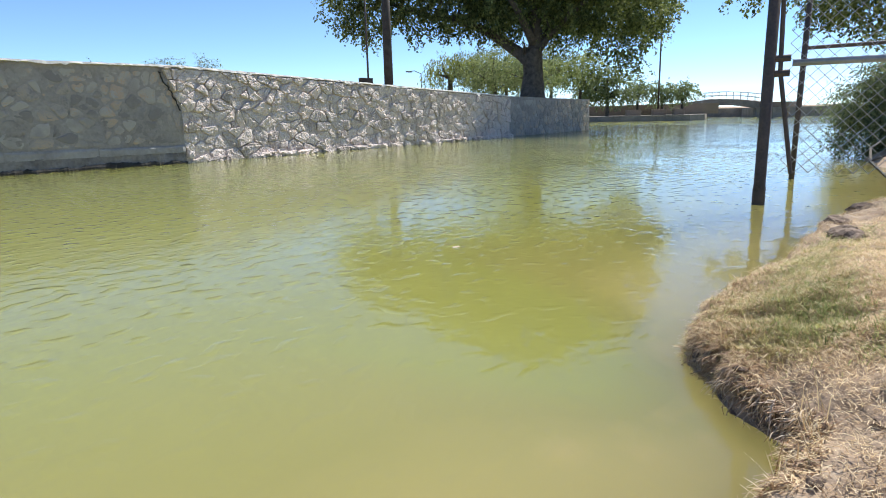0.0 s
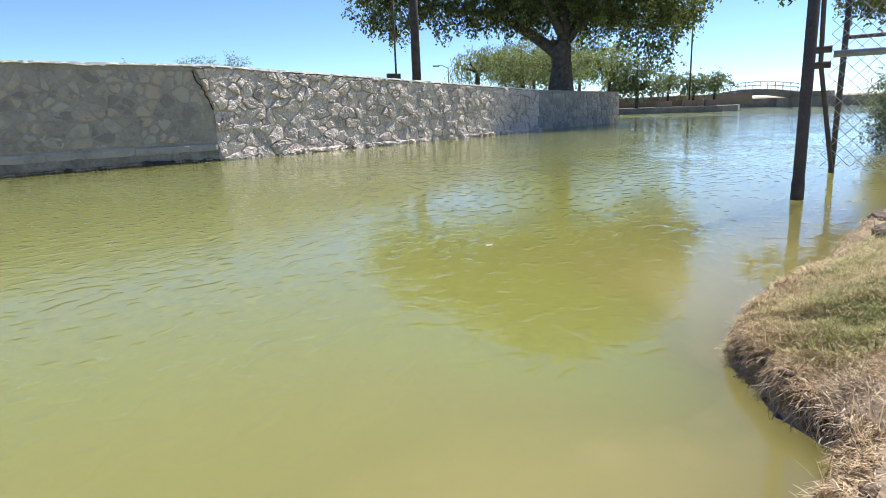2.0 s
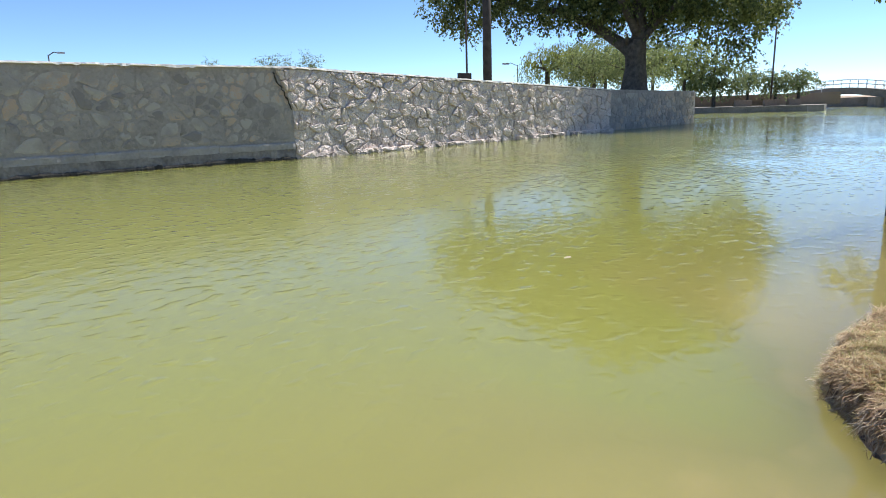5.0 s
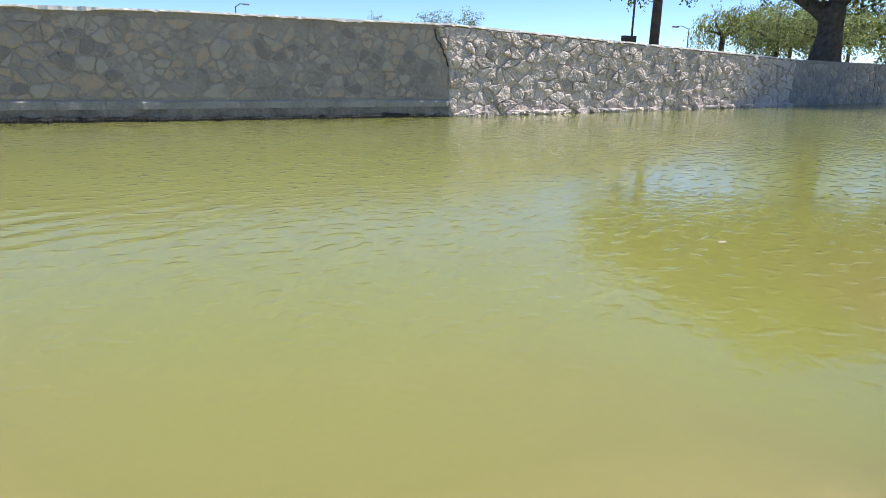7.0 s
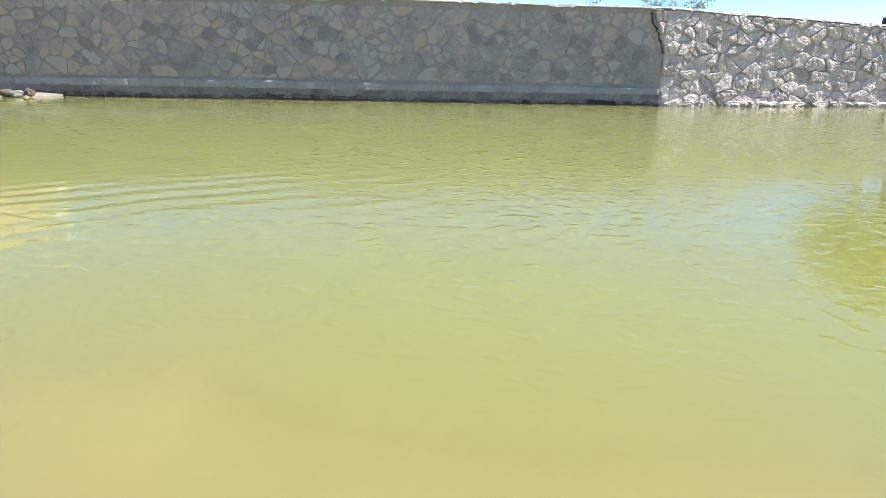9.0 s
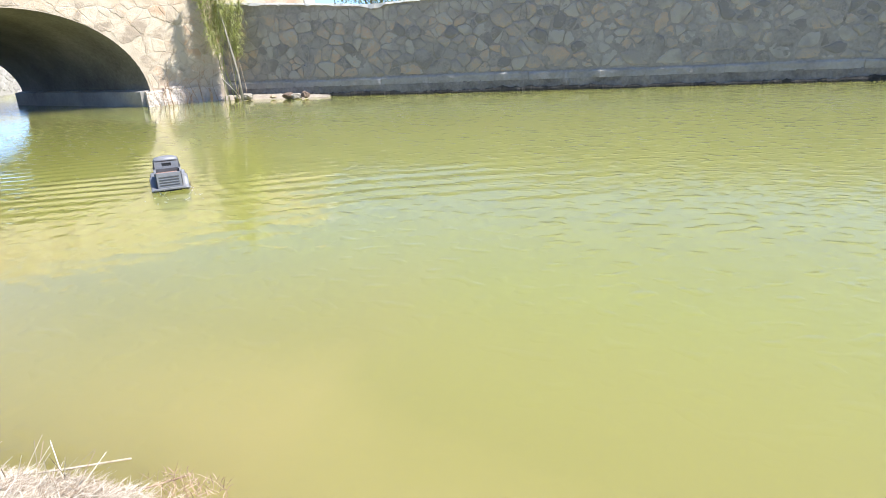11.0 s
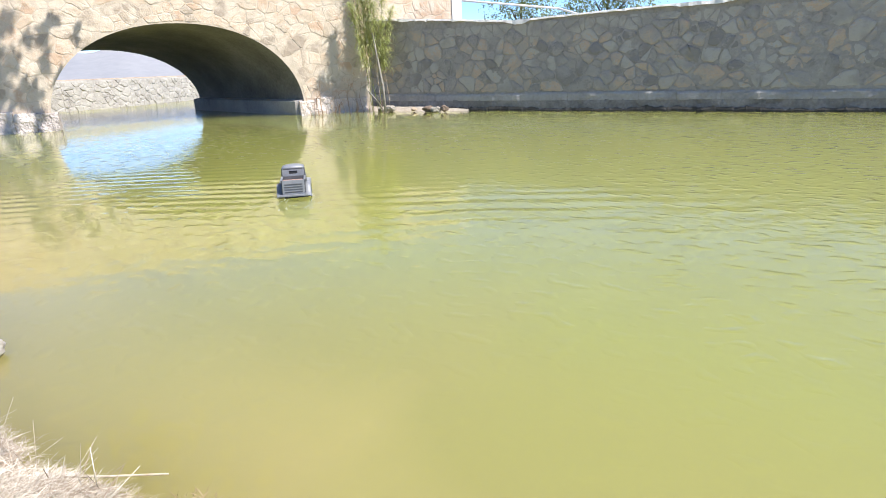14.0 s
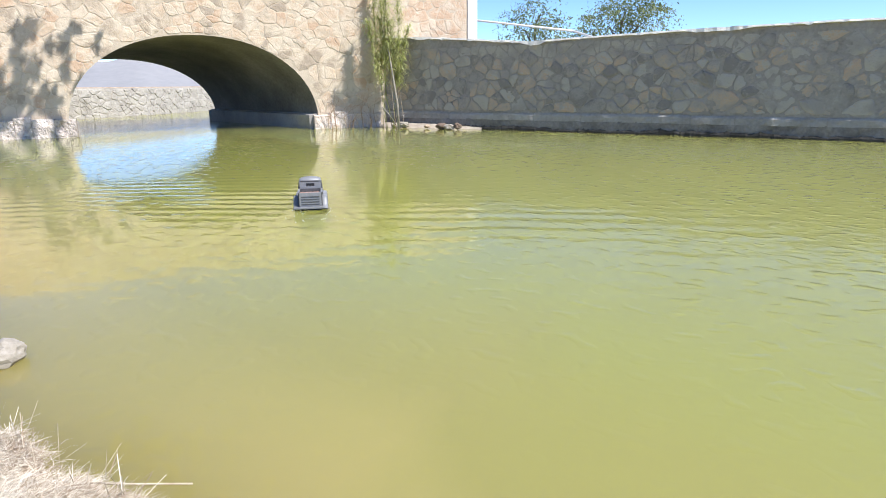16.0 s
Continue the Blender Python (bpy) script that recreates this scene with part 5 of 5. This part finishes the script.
    foam = mesh_ob("foam", bm, mat("foam", [(0.6, 0.62, 0.55), (0.8, 0.8, 0.76)], 0.3, 20, 80, 0), True)
    tagged(foam, "flecks of white foam churned up behind the truck", "foam", kind="stuff")


truck()


# ---- banks ----
def blades(name, spots, n, length, width, lean, material, label, category, seed, flat=0.6, straight=False, inset=0.0):
    """Many single stems, each a bent tapering strip. spots: (x, y, spread_x, spread_y, share)."""
    rng = random.Random(seed)
    verts, faces = [], []
    total = sum(s[4] for s in spots)
    for sx, sy, rx, ry, share in spots:
        for _ in range(int(n * share / total)):
            x, y = sx + rng.uniform(-rx, rx) * rng.uniform(0.4, 1), sy + rng.uniform(-ry, ry) * rng.uniform(0.4, 1)
            if shore(x, y) < inset:
                continue
            z = max(ground_z(x, y), -0.004)
            a = rng.uniform(0, 2 * math.pi)
            L = length * rng.uniform(0.4, 1.4)
            up = rng.uniform(*lean)
            d = Vector((math.cos(a) * math.cos(up), math.sin(a) * math.cos(up), math.sin(up)))
            s = Vector((-math.sin(a), math.cos(a), rng.uniform(-0.5, 0.5))) * width * rng.uniform(0.6, 1.4) / 2
            p = Vector((x, y, z + rng.uniform(-0.004, 0.018)))
            q = p + d * L * 0.55
            e = p + d * L + Vector((rng.uniform(-0.2, 0.2), rng.uniform(-0.2, 0.2), -rng.uniform(0, flat))) * L * 0.35
            i = len(verts)
            if straight:
                e = p + d * L + Vector((0, 0, 0.02 * L))
                verts += [p - s, p + s, e + s * 0.8, e - s * 0.8]
                faces.append((i, i + 1, i + 2, i + 3))
            else:
                verts += [p - s, p + s, q + s * 0.8, q - s * 0.8, e]
                faces += [(i, i + 1, i + 2, i + 3), (i + 3, i + 2, i + 4)]
    ob = raw_part(name, [tuple(v) for v in verts], faces, material)
    return tagged(ob, label, category, kind="stuff")


blades("dry_grass", [(1.2, 0.05, 0.5, 0.3, 0.7), (1.8, 0.45, 0.5, 0.45, 3.2), (2.6, 0.35, 0.7, 0.55, 3.0), (3.6, 0.35, 0.9, 0.65, 2.2), (5.0, 0.4, 1.2, 0.7, 2)], 150000, 0.021, 0.0012, (-0.1, 0.7), M_DRYGRASS, "matted tan dry grass on the bank", "dry grass", 71)
blades("dry_grass", [(1.58, 0.60, 0.14, 0.14, 1.0), (1.85, 0.76, 0.22, 0.12, 1.0), (2.25, 0.80, 0.35, 0.12, 0.8)], 9000, 0.030, 0.0019, (-0.6, 0.6), M_DRYGRASS, "dry reddish grass hanging over the bank edge", "dry grass", 72, 1.2)
blades("green_grass", [(1.72, 0.42, 0.20, 0.14, 2.6), (1.98, 0.50, 0.25, 0.14, 1.5), (1.9, 0.55, 0.5, 0.3, 1.6), (2.4, 0.62, 0.3, 0.12, 0.9), (1.62, 0.22, 0.15, 0.08, 0.5), (3.0, 0.65, 0.4, 0.15, 0.9)], 15000, 0.022, 0.0017, (0.1, 1.1), M_GRASS, "patch of low green grass on the bank", "grass", 73)
blades("olive_grass", [(1.62, 0.48, 0.16, 0.16, 2.0), (1.9, 0.55, 0.35, 0.25, 3.0), (2.5, 0.62, 0.5, 0.25, 1.6)], 15000, 0.024, 0.0016, (0.0, 0.9), M_HALFDRY, "half-dry olive grass mixed into the bank turf", "grass", 78)
blades("dry_stems", [(1.56, 0.66, 0.1, 0.1, 1), (1.9, 0.84, 0.2, 0.06, 1), (2.2, 0.86, 0.2, 0.05, 1.3), (1.24, 0.30, 0.12, 0.06, 1)], 200, 0.08, 0.002, (0.6, 1.4), M_DRYGRASS, "thin upright dry stems at the water's edge", "dry grass", 74, 0.3)
blades("straw", [(-1.15, 0.45, 0.55, 0.32, 3), (-0.85, 0.62, 0.3, 0.2, 2.2), (-1.7, 0.5, 0.6, 0.4, 2), (-1.45, 0.6, 0.4, 0.25, 1.5)], 70000, 0.045, 0.0011, (-0.15, 0.35), M_STRAW, "heap of bleached straw on the bank", "straw", 75, 0.9, inset=0.012)
blades("straw_stalks", [(-1.25, 0.70, 0.25, 0.08, 2), (-0.95, 0.72, 0.2, 0.06, 1.5), (-1.55, 0.74, 0.2, 0.08, 1)], 150, 0.075, 0.0013, (0.1, 1.2), M_STRAW, "bleached broken stalks standing at the water's edge", "straw", 76, 0.3, True)
blades("dark_twigs", [(-0.66, 0.82, 0.13, 0.06, 1)], 420, 0.022, 0.0014, (0.1, 1.3), M_ROOT, "brown dead stubble awash at the bank", "twigs", 77, 0.4, inset=-0.08)


def fringe(n, seed):
    """Dry stems and fine roots that hang over the lip of the bank."""
    rng = random.Random(seed)
    verts, faces = [], []
    for _ in range(n):
        x = rng.uniform(1.08, 2.7) if rng.random() < 0.8 else rng.uniform(2.7, 5.0)
        y = interp(EDGE, x)
        while shore(x, y) < 0.03 and y > -1:
            y -= 0.01
        y -= rng.uniform(0.0, 0.06)
        e = 0.02
        d = Vector((-(interp(EDGE, x + e) - interp(EDGE, x - e)) / (2 * e), 1.0, 0.0)).normalized()
        d = (d + Vector((rng.gauss(0, 1.1), rng.gauss(0, 1.1), rng.uniform(-0.8, 0.7)))).normalized()
        L = rng.uniform(0.012, 0.045)
        p = Vector((x, y, ground_z(x, y) + rng.uniform(-0.02, 0.012)))
        s = d.cross(Vector((0, 0, 1))).normalized() * 0.001
        q = p + d * L * 0.5
        e2 = p + d * L + Vector((0, 0, -rng.uniform(0.0, 0.7) * L))
        i = len(verts)
        verts += [p - s, p + s, q + s, q - s, e2 + s * 0.6, e2 - s * 0.6]
        faces += [(i, i + 1, i + 2, i + 3), (i + 3, i + 2, i + 4, i + 5)]
    return [tuple(v) for v in verts], faces


fv, fc = fringe(6000, 81)
tagged(raw_part("bank_fringe", fv, fc, M_DRYGRASS), "dry stems hanging over the lip of the bank", "dry grass", kind="stuff")
fv, fc = fringe(4600, 82)
tagged(raw_part("root_fringe", fv, fc, M_ROOT), "fine brown roots hanging from the bank lip", "roots", kind="stuff")


def rock(name, label, x, y, z, size, squash, material, seed, category="rock", group="", detail=3):
    bm = bmesh.new()
    bmesh.ops.create_icosphere(bm, subdivisions=detail, radius=size)
    for v in bm.verts:
        n1 = noise.noise(v.co / size * 0.9 + Vector((seed, 0, 0)))
        n2 = noise.noise(v.co / size * 2.6 + Vector((0, seed, 0)))
        n3 = noise.noise(v.co / size * 6.0 + Vector((0, 0, seed)))
        v.co *= 1 + 0.40 * n1 + 0.20 * n2 + 0.08 * n3
        v.co.z *= squash
    ob = mesh_ob(name, bm, material)
    ob.location = (x, y, z)
    return tagged(ob, label, category, group)


M_PALEROCK = mat("pale_rock", [(0.17, 0.15, 0.12), (0.28, 0.25, 0.205), (0.39, 0.36, 0.31)], 0.9, 14, 80, 0.8, dist=0.01)
M_SUNK = mat("sunken_stone", [(0.50, 0.45, 0.22), (0.68, 0.62, 0.34)], 0.9, 12, 60, 0.4)
M_CLODSHADE = mat("dark_clod_and_shade", [(0.06, 0.042, 0.030), (0.16, 0.115, 0.085), (0.29, 0.22, 0.165)], 0.95, 14, 80, 1.0, dist=0.02)
rock("rock", "pale angular rock at the water's edge", -1.90, 0.96, 0.03, 0.058, 0.8, M_PALEROCK, 3)
rock("rock", "pale flat rock beside the straw", -2.05, 0.80, 0.06, 0.09, 0.6, M_PALEROCK, 5)
for i, (x, y, s) in enumerate(SUNKEN):
    rock("sunken_stone", "yellowish stone under the shallow water", x, y, -0.01 - s * 0.5, s * 1.15, 0.45, M_SUNK, 10 + i, group="sunken stones")
rng = random.Random(12)
# soil clods; some dark lumps stand in for the shade of hollows
for i, (x, y, s) in enumerate(((1.44, 0.49, 0.016), (1.50, 0.55, 0.014), (1.36, 0.40, 0.018), (1.30, 0.18, 0.022), (1.55, 0.16, 0.028), (1.12, 0.24, 0.018), (2.32, 0.82, 0.05), (2.45, 0.84, 0.045), (3.05, 0.62, 0.08), (3.15, 0.68, 0.07), (2.2, 0.25, 0.03), (1.95, 0.18, 0.03), (2.9, 0.2, 0.05), (3.6, 0.82, 0.07), (4.3, 0.85, 0.08), (1.05, 0.14, 0.022), (0.95, 0.2, 0.02))):
    rock("clod", "dark crumbly clod of bank soil, some standing for shaded hollows", x, y, ground_z(x, y) + 0.0, s, 0.55, M_CLODSHADE, 30 + i, "clod", "soil clods", 3)


# crumbling soil under the lip of the bank, coloured dark for the undercut's shade
bv, bf = [], []
for i in range(81):
    x = 1.30 + 0.36 * i / 80
    y = interp(EDGE, x)
    while shore(x, y) < 0.03 and y > -1:
        y -= 0.005
    for j in range(9):
        k = j / 8
        o = 0.004 * math.sin(math.pi * k) - 0.012 + 0.034 * nz(x, k, 3, 16.0) + 0.026 * nz(x, k, 7, 41.0)
        bv.append((x - 0.75 * o, y + 0.008 + 0.65 * o, -0.06 + 0.115 * k))
for i in range(80):
    for j in range(8):
        bf.append((9 * i + j, 9 * i + 9 + j, 9 * i + 10 + j, 9 * i + 1 + j))
tagged(raw_part("ground_lip", bv, bf, M_CLODSHADE, None), "crumbling soil under the bank lip, undercut shade in its dark colour", "soil", kind="structure")


def roots():
    root = thing("exposed_roots", "tangle of exposed brown roots under the bank lip", "roots", Matrix.Translation((1.435, 0.515, -0.01)))
    rng = random.Random(5)
    for i in range(150):
        bm = bmesh.new()
        x = 1.30 + 0.27 * rng.random() ** 1.3
        y = interp(EDGE, x)
        while shore(x, y) < 0.03 and y > -1:
            y -= 0.005
        pts = [Vector((x - 1.435 + rng.uniform(-0.005, 0.025), y - 0.515 + rng.uniform(-0.025, 0.01), rng.uniform(0.045, 0.10)))]
        # the roots run out over the lip, then down and along it
        d = Vector((rng.uniform(-1.2, 0.2), rng.uniform(0.0, 1.0), rng.uniform(-0.3, 0.4))).normalized()
        for k in range(6):
            d = (d + Vector((rng.gauss(0, 0.45), rng.gauss(0, 0.45), rng.gauss(-0.32, 0.3)))).normalized()
            pts.append(pts[-1] + d * rng.uniform(0.006, 0.017))
        thick = rng.choice((0.0010, 0.0013, 0.0018, 0.0026))
        tube(bm, pts, [thick * (1 - k / 9) * rng.uniform(0.8, 1.2) for k in range(7)], 5)
        part("root", bm, M_PALEROOT if i % 3 else M_ROOT, root, smooth=True)


roots()
for pts, r, lab in (([(-0.97, 0.71, 0.062), (-0.91, 0.77, 0.045), (-0.84, 0.855, 0.02)], 0.0022, "long bleached stick reaching over the water"), ([(-0.80, 0.72, 0.03), (-0.74, 0.80, 0.012), (-0.69, 0.88, -0.004)], 0.002, "thin brown twig lying in the water"), ([(-0.90, 0.70, 0.05), (-0.80, 0.73, 0.025), (-0.70, 0.75, 0.004)], 0.0022, "thin brown twig lying in the water")):
    bm = bmesh.new()
    tube(bm, pts, r, 7)
    tagged(mesh_ob("stick", bm, M_STRAW if "bleached" in lab else M_ROOT, True), lab, "stick")
bm = bmesh.new()
tube(bm, [(5.9, 1.02, 0.12), (6.4, 1.25, 0.22), (7.0, 1.38, 0.30), (7.5, 1.4, 0.34)], [0.008, 0.013, 0.011, 0.007], 10)
tube(bm, [(6.4, 1.25, 0.22), (6.6, 1.05, 0.32), (7.1, 0.9, 0.38)], [0.008, 0.007, 0.004], 8)
tagged(mesh_ob("driftwood", bm, M_BARK, True), "weathered fallen branch on the bank", "branch")
bm = bmesh.new()
loft(bm, [[(2.27 + 0.03 * k, 2.26 + 0.006 * math.sin(k * 2), 0.004), (2.27 + 0.03 * k, 2.26 + w, 0.010), (2.27 + 0.03 * k, 2.26 - w, 0.006)] for k, w in ((0.3, 0.003), (0.8, 0.01), (1.3, 0.012), (2, 0.003))])
tagged(mesh_ob("floating_leaf", bm, M_STRAW), "pale leaf floating on the pond", "leaf")

# shoal with stones and duck stand-ins at the foot of the long wall
sv, sf = [], []
for i in range(41):
    x = -7.95 + 2.35 * i / 40
    w = 0.26 * max(0.0, 1 - (i / 40) ** 2) ** 0.7 + 0.07 * nz(x, 1, 0, 3) + 0.04 * nz(x, 6, 0, 9)
    h = 0.035 * (1 - (i / 40) ** 3) + 0.02 * nz(x, 4, 0, 5) - 0.02 * (i / 40) ** 3
    sv += [(x, YW - 0.05, h + 0.05), (x, YW - 0.07 - w * 0.5, h), (x, YW - 0.07 - w, -0.02), (x, YW - 0.07 - w * 1.5, -0.2)]
for i in range(40):
    for k in range(3):
        sf.append((4 * i + k, 4 * i + k + 1, 4 * i + k + 5, 4 * i + k + 4))
tagged(raw_part("ground_shoal", sv, sf, mat("shoal_mud", [(0.22, 0.18, 0.14), (0.34, 0.29, 0.235), (0.44, 0.39, 0.33)], 0.9, 6, 40, 0.8, dist=0.02), None, smooth=True), "narrow muddy shoal at the foot of the wall", "shoal", kind="structure")
# the stones from x -6.30 to -5.95 stand in for ducks
for i, (x, y, z, s, q, m) in enumerate(((-7.22, 10.44, 0.07, 0.11, 0.55, M_PALEROCK), (-6.30, 10.45, 0.06, 0.10, 0.6, M_CLODSHADE), (-6.12, 10.42, 0.05, 0.10, 0.55, M_PALEROCK), (-5.95, 10.44, 0.07, 0.075, 0.8, M_CLODSHADE), (-7.5, 10.5, 0.04, 0.06, 0.6, M_PALEROCK), (-6.7, 10.5, 0.05, 0.06, 0.6, M_DIRT))):
    rock("rubble_stone", "pale stone shape for stones and ducks on the muddy shoal" if m is M_PALEROCK else "dark stone shape for stones and ducks on the muddy shoal", x, y, z, s, q, m, 50 + i, group="shoal stones")


def reeds():
    root = thing("reed_clump", "tall feathery green reed clump beside the bridge", "reeds", Matrix.Translation((-7.27, 10.36, 0.0)))
    rng = random.Random(9)
    verts, faces = [], []
    for i in range(9):
        bm = bmesh.new()
        x, y = rng.gauss(-0.08, 0.12), rng.gauss(0, 0.08)
        top = Vector((x + rng.gauss(-0.03, 0.24), y + rng.gauss(-0.12, 0.24), rng.uniform(1.9, 3.2)))
        pts = [Vector((x, y, -0.1)).lerp(top, k / 6) + Vector((0.05 * math.sin(k + i), 0.03 * math.cos(k * 1.3 + i), 0)) for k in range(7)]
        tube(bm, pts, [0.006 * (1 - k / 8) for k in range(7)], 6)
        part("cane", bm, M_REED if i % 3 else M_STRAW, root, smooth=True)
        for _ in range(520):
            t = rng.uniform(0.44, 1.03)
            k = min(5, int(t * 6))
            p = pts[k].lerp(pts[k + 1], min(1.0, t * 6 - k))
            a = rng.uniform(0, 2 * math.pi)
            L = rng.uniform(0.08, 0.26)
            d = Vector((math.cos(a), math.sin(a), rng.uniform(-0.2, 1.2))).normalized()
            s = Vector((-math.sin(a), math.cos(a), 0)) * 0.0045
            j = len(verts)
            verts += [p - s, p + s, p + d * L * 0.6 + s, p + d * L * 0.6 - s, p + d * L + Vector((0, 0, -0.5 * L))]
            faces += [(j, j + 1, j + 2, j + 3), (j + 3, j + 2, j + 4)]
    raw_part("leaves", [tuple(v) for v in verts], faces, M_REED, root)
    bm = bmesh.new()
    tube(bm, [(0.12, -0.16, -0.1), (0.10, -0.17, 0.5), (0.0, -0.18, 1.1), (-0.1, -0.15, 1.6)], [0.028, 0.024, 0.02, 0.014], 8)
    part("dead_stick", bm, M_PALEROCK, root, "bare pale leaning stick", True)
    bm = bmesh.new()
    tube(bm, [(0.0, -0.05, 0.02), (-0.1, -0.09, 0.2), (-0.3, -0.12, 0.42)], [0.012, 0.011, 0.008], 6)
    part("dead_stick", bm, M_PALEROCK, root, "", True)


reeds()
root = thing("dead_reeds", "thin brown dead reeds in front of the bridge foot", "reeds", Matrix.Translation((-8.2, 9.95, 0.0)))
rng = random.Random(21)
for i in range(26):
    bm = bmesh.new()
    x = rng.uniform(-0.25, 0.35)
    p = Vector((x, x * 1.3 + rng.gauss(0, 0.05), -0.1))
    h = rng.uniform(0.3, 0.8)
    tube(bm, [p, p + Vector((rng.gauss(0, 0.05), rng.gauss(0, 0.05), h * 0.6)), p + Vector((rng.gauss(0, 0.14), rng.gauss(0, 0.14), h))], [0.006, 0.005, 0.002], 5)
    part("stem", bm, M_ROOT, root)


# ---- stones of the walls and the bridge ----
close, wide_set = [], []
for p in cells(0.05, L1 - 0.02, 0.34, 1.52, 0.26, 0.20, 1, drop=0.28, small=0.8):
    (close if sum(q[0] for q in p) / len(p) < 6.2 + 1.5 * nz(p[0][0], p[0][1], 0, 1.3) else wide_set).append(p)
lay_stones(wall_long, close, 0.012, 0.003, 0.016, M_STONE1, place1, 2, 170, 0.7, smooth=True, tilt=0.05, rough=0.008, corner=0.2)
lay_stones(wall_long, wide_set, 0.028, 0.002, 0.013, M_STONE1, place1, 5, 150, 0.7, smooth=True, tilt=0.05, rough=0.008, corner=0.2)
rough = []
for p in cells(-0.30, L2, -0.08, 1.60, 0.29, 0.19, 3, drop=0.22, small=0.5):
    q = clip(p, 0.034, 1.0, 1.575)
    if len(q) > 2:
        q = clip(q, -1.0, -0.40, -0.36) if sum(b[1] for b in q) / len(q) > 0.9 else clip(q, -1.0, 0.0, 0.0)
    if len(q) > 2:
        rough.append(q)
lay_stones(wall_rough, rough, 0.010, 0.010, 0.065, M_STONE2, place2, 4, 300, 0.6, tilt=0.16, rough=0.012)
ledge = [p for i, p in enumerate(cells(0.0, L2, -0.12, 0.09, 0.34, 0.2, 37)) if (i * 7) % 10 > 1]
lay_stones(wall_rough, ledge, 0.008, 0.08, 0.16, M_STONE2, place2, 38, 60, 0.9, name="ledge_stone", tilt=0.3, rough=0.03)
place3 = on_wall(J3 + Vector((0, 0.05)), A3)
mortar_face(wall_end, place3, L3, -0.1, top3, 0.006, 0.012, 0.008, 0.06, 23, M_MORTAR)
lay_stones(wall_end, cells(0.05, L3 - 0.02, 0.0, 1.15, 0.27, 0.20, 6), 0.02, 0.004, 0.02, M_STONE1, place3, 7, 300, 0.8, smooth=True, rough=0.008)
face = []
for p in cells(-1.92, 8.6, 0.30, B_TOP - 0.01, 0.265, 0.20, 8, drop=0.26, small=0.6):
    cu, cv = sum(q[0] for q in p) / len(p), sum(q[1] for q in p) / len(p)
    if U_R < cu < U_L and cv < arch_z(cu):
        continue
    mid, hw = (U_R + U_L) / 2, (U_L - U_R) / 2
    ang = math.atan2((cv - SPRING) / (CROWN - SPRING), (cu - mid) / hw)
    if cv > SPRING - 0.1 and any(U_R < q[0] < U_L and q[1] < arch_z(q[0]) + 0.02 for q in p):
        nu, nv = math.cos(ang) / hw, math.sin(ang) / (CROWN - SPRING)
        k = math.hypot(nu, nv)
        a0, b0 = mid + hw * math.cos(ang), SPRING + (CROWN - SPRING) * math.sin(ang)
        p = clip(p, -nu / k, -nv / k, -(nu * a0 + nv * b0) / k - 0.03)
    if len(p) > 2:
        face.append(p)
for a, b in (((-18.15, 7.7), (-18.1, 9.9)), ((-18.1, 9.9), (-18.5, 12.2)), ((-18.5, 12.2), (-20.7, 18.0))):
    va, vb = Vector(a), Vector(b)
    fa = math.atan2(vb.y - va.y, vb.x - va.x)
    lay_stones(wall_far, cells(0.0, min(4.0, (vb - va).length), -0.05, 0.82, 0.26, 0.19, 31), 0.015, 0.005, 0.025, M_FARWALL, on_wall(a, fa), 33, 100, 0.8, rough=0.01)
face.sort(key=lambda p: abs(p[0][0] - 3.0))
lay_stones(bridge, face, 0.006, 0.001, 0.009, M_STONE3, b_at, 9, 300, 0.5, rough=0.006, corner=0.09)
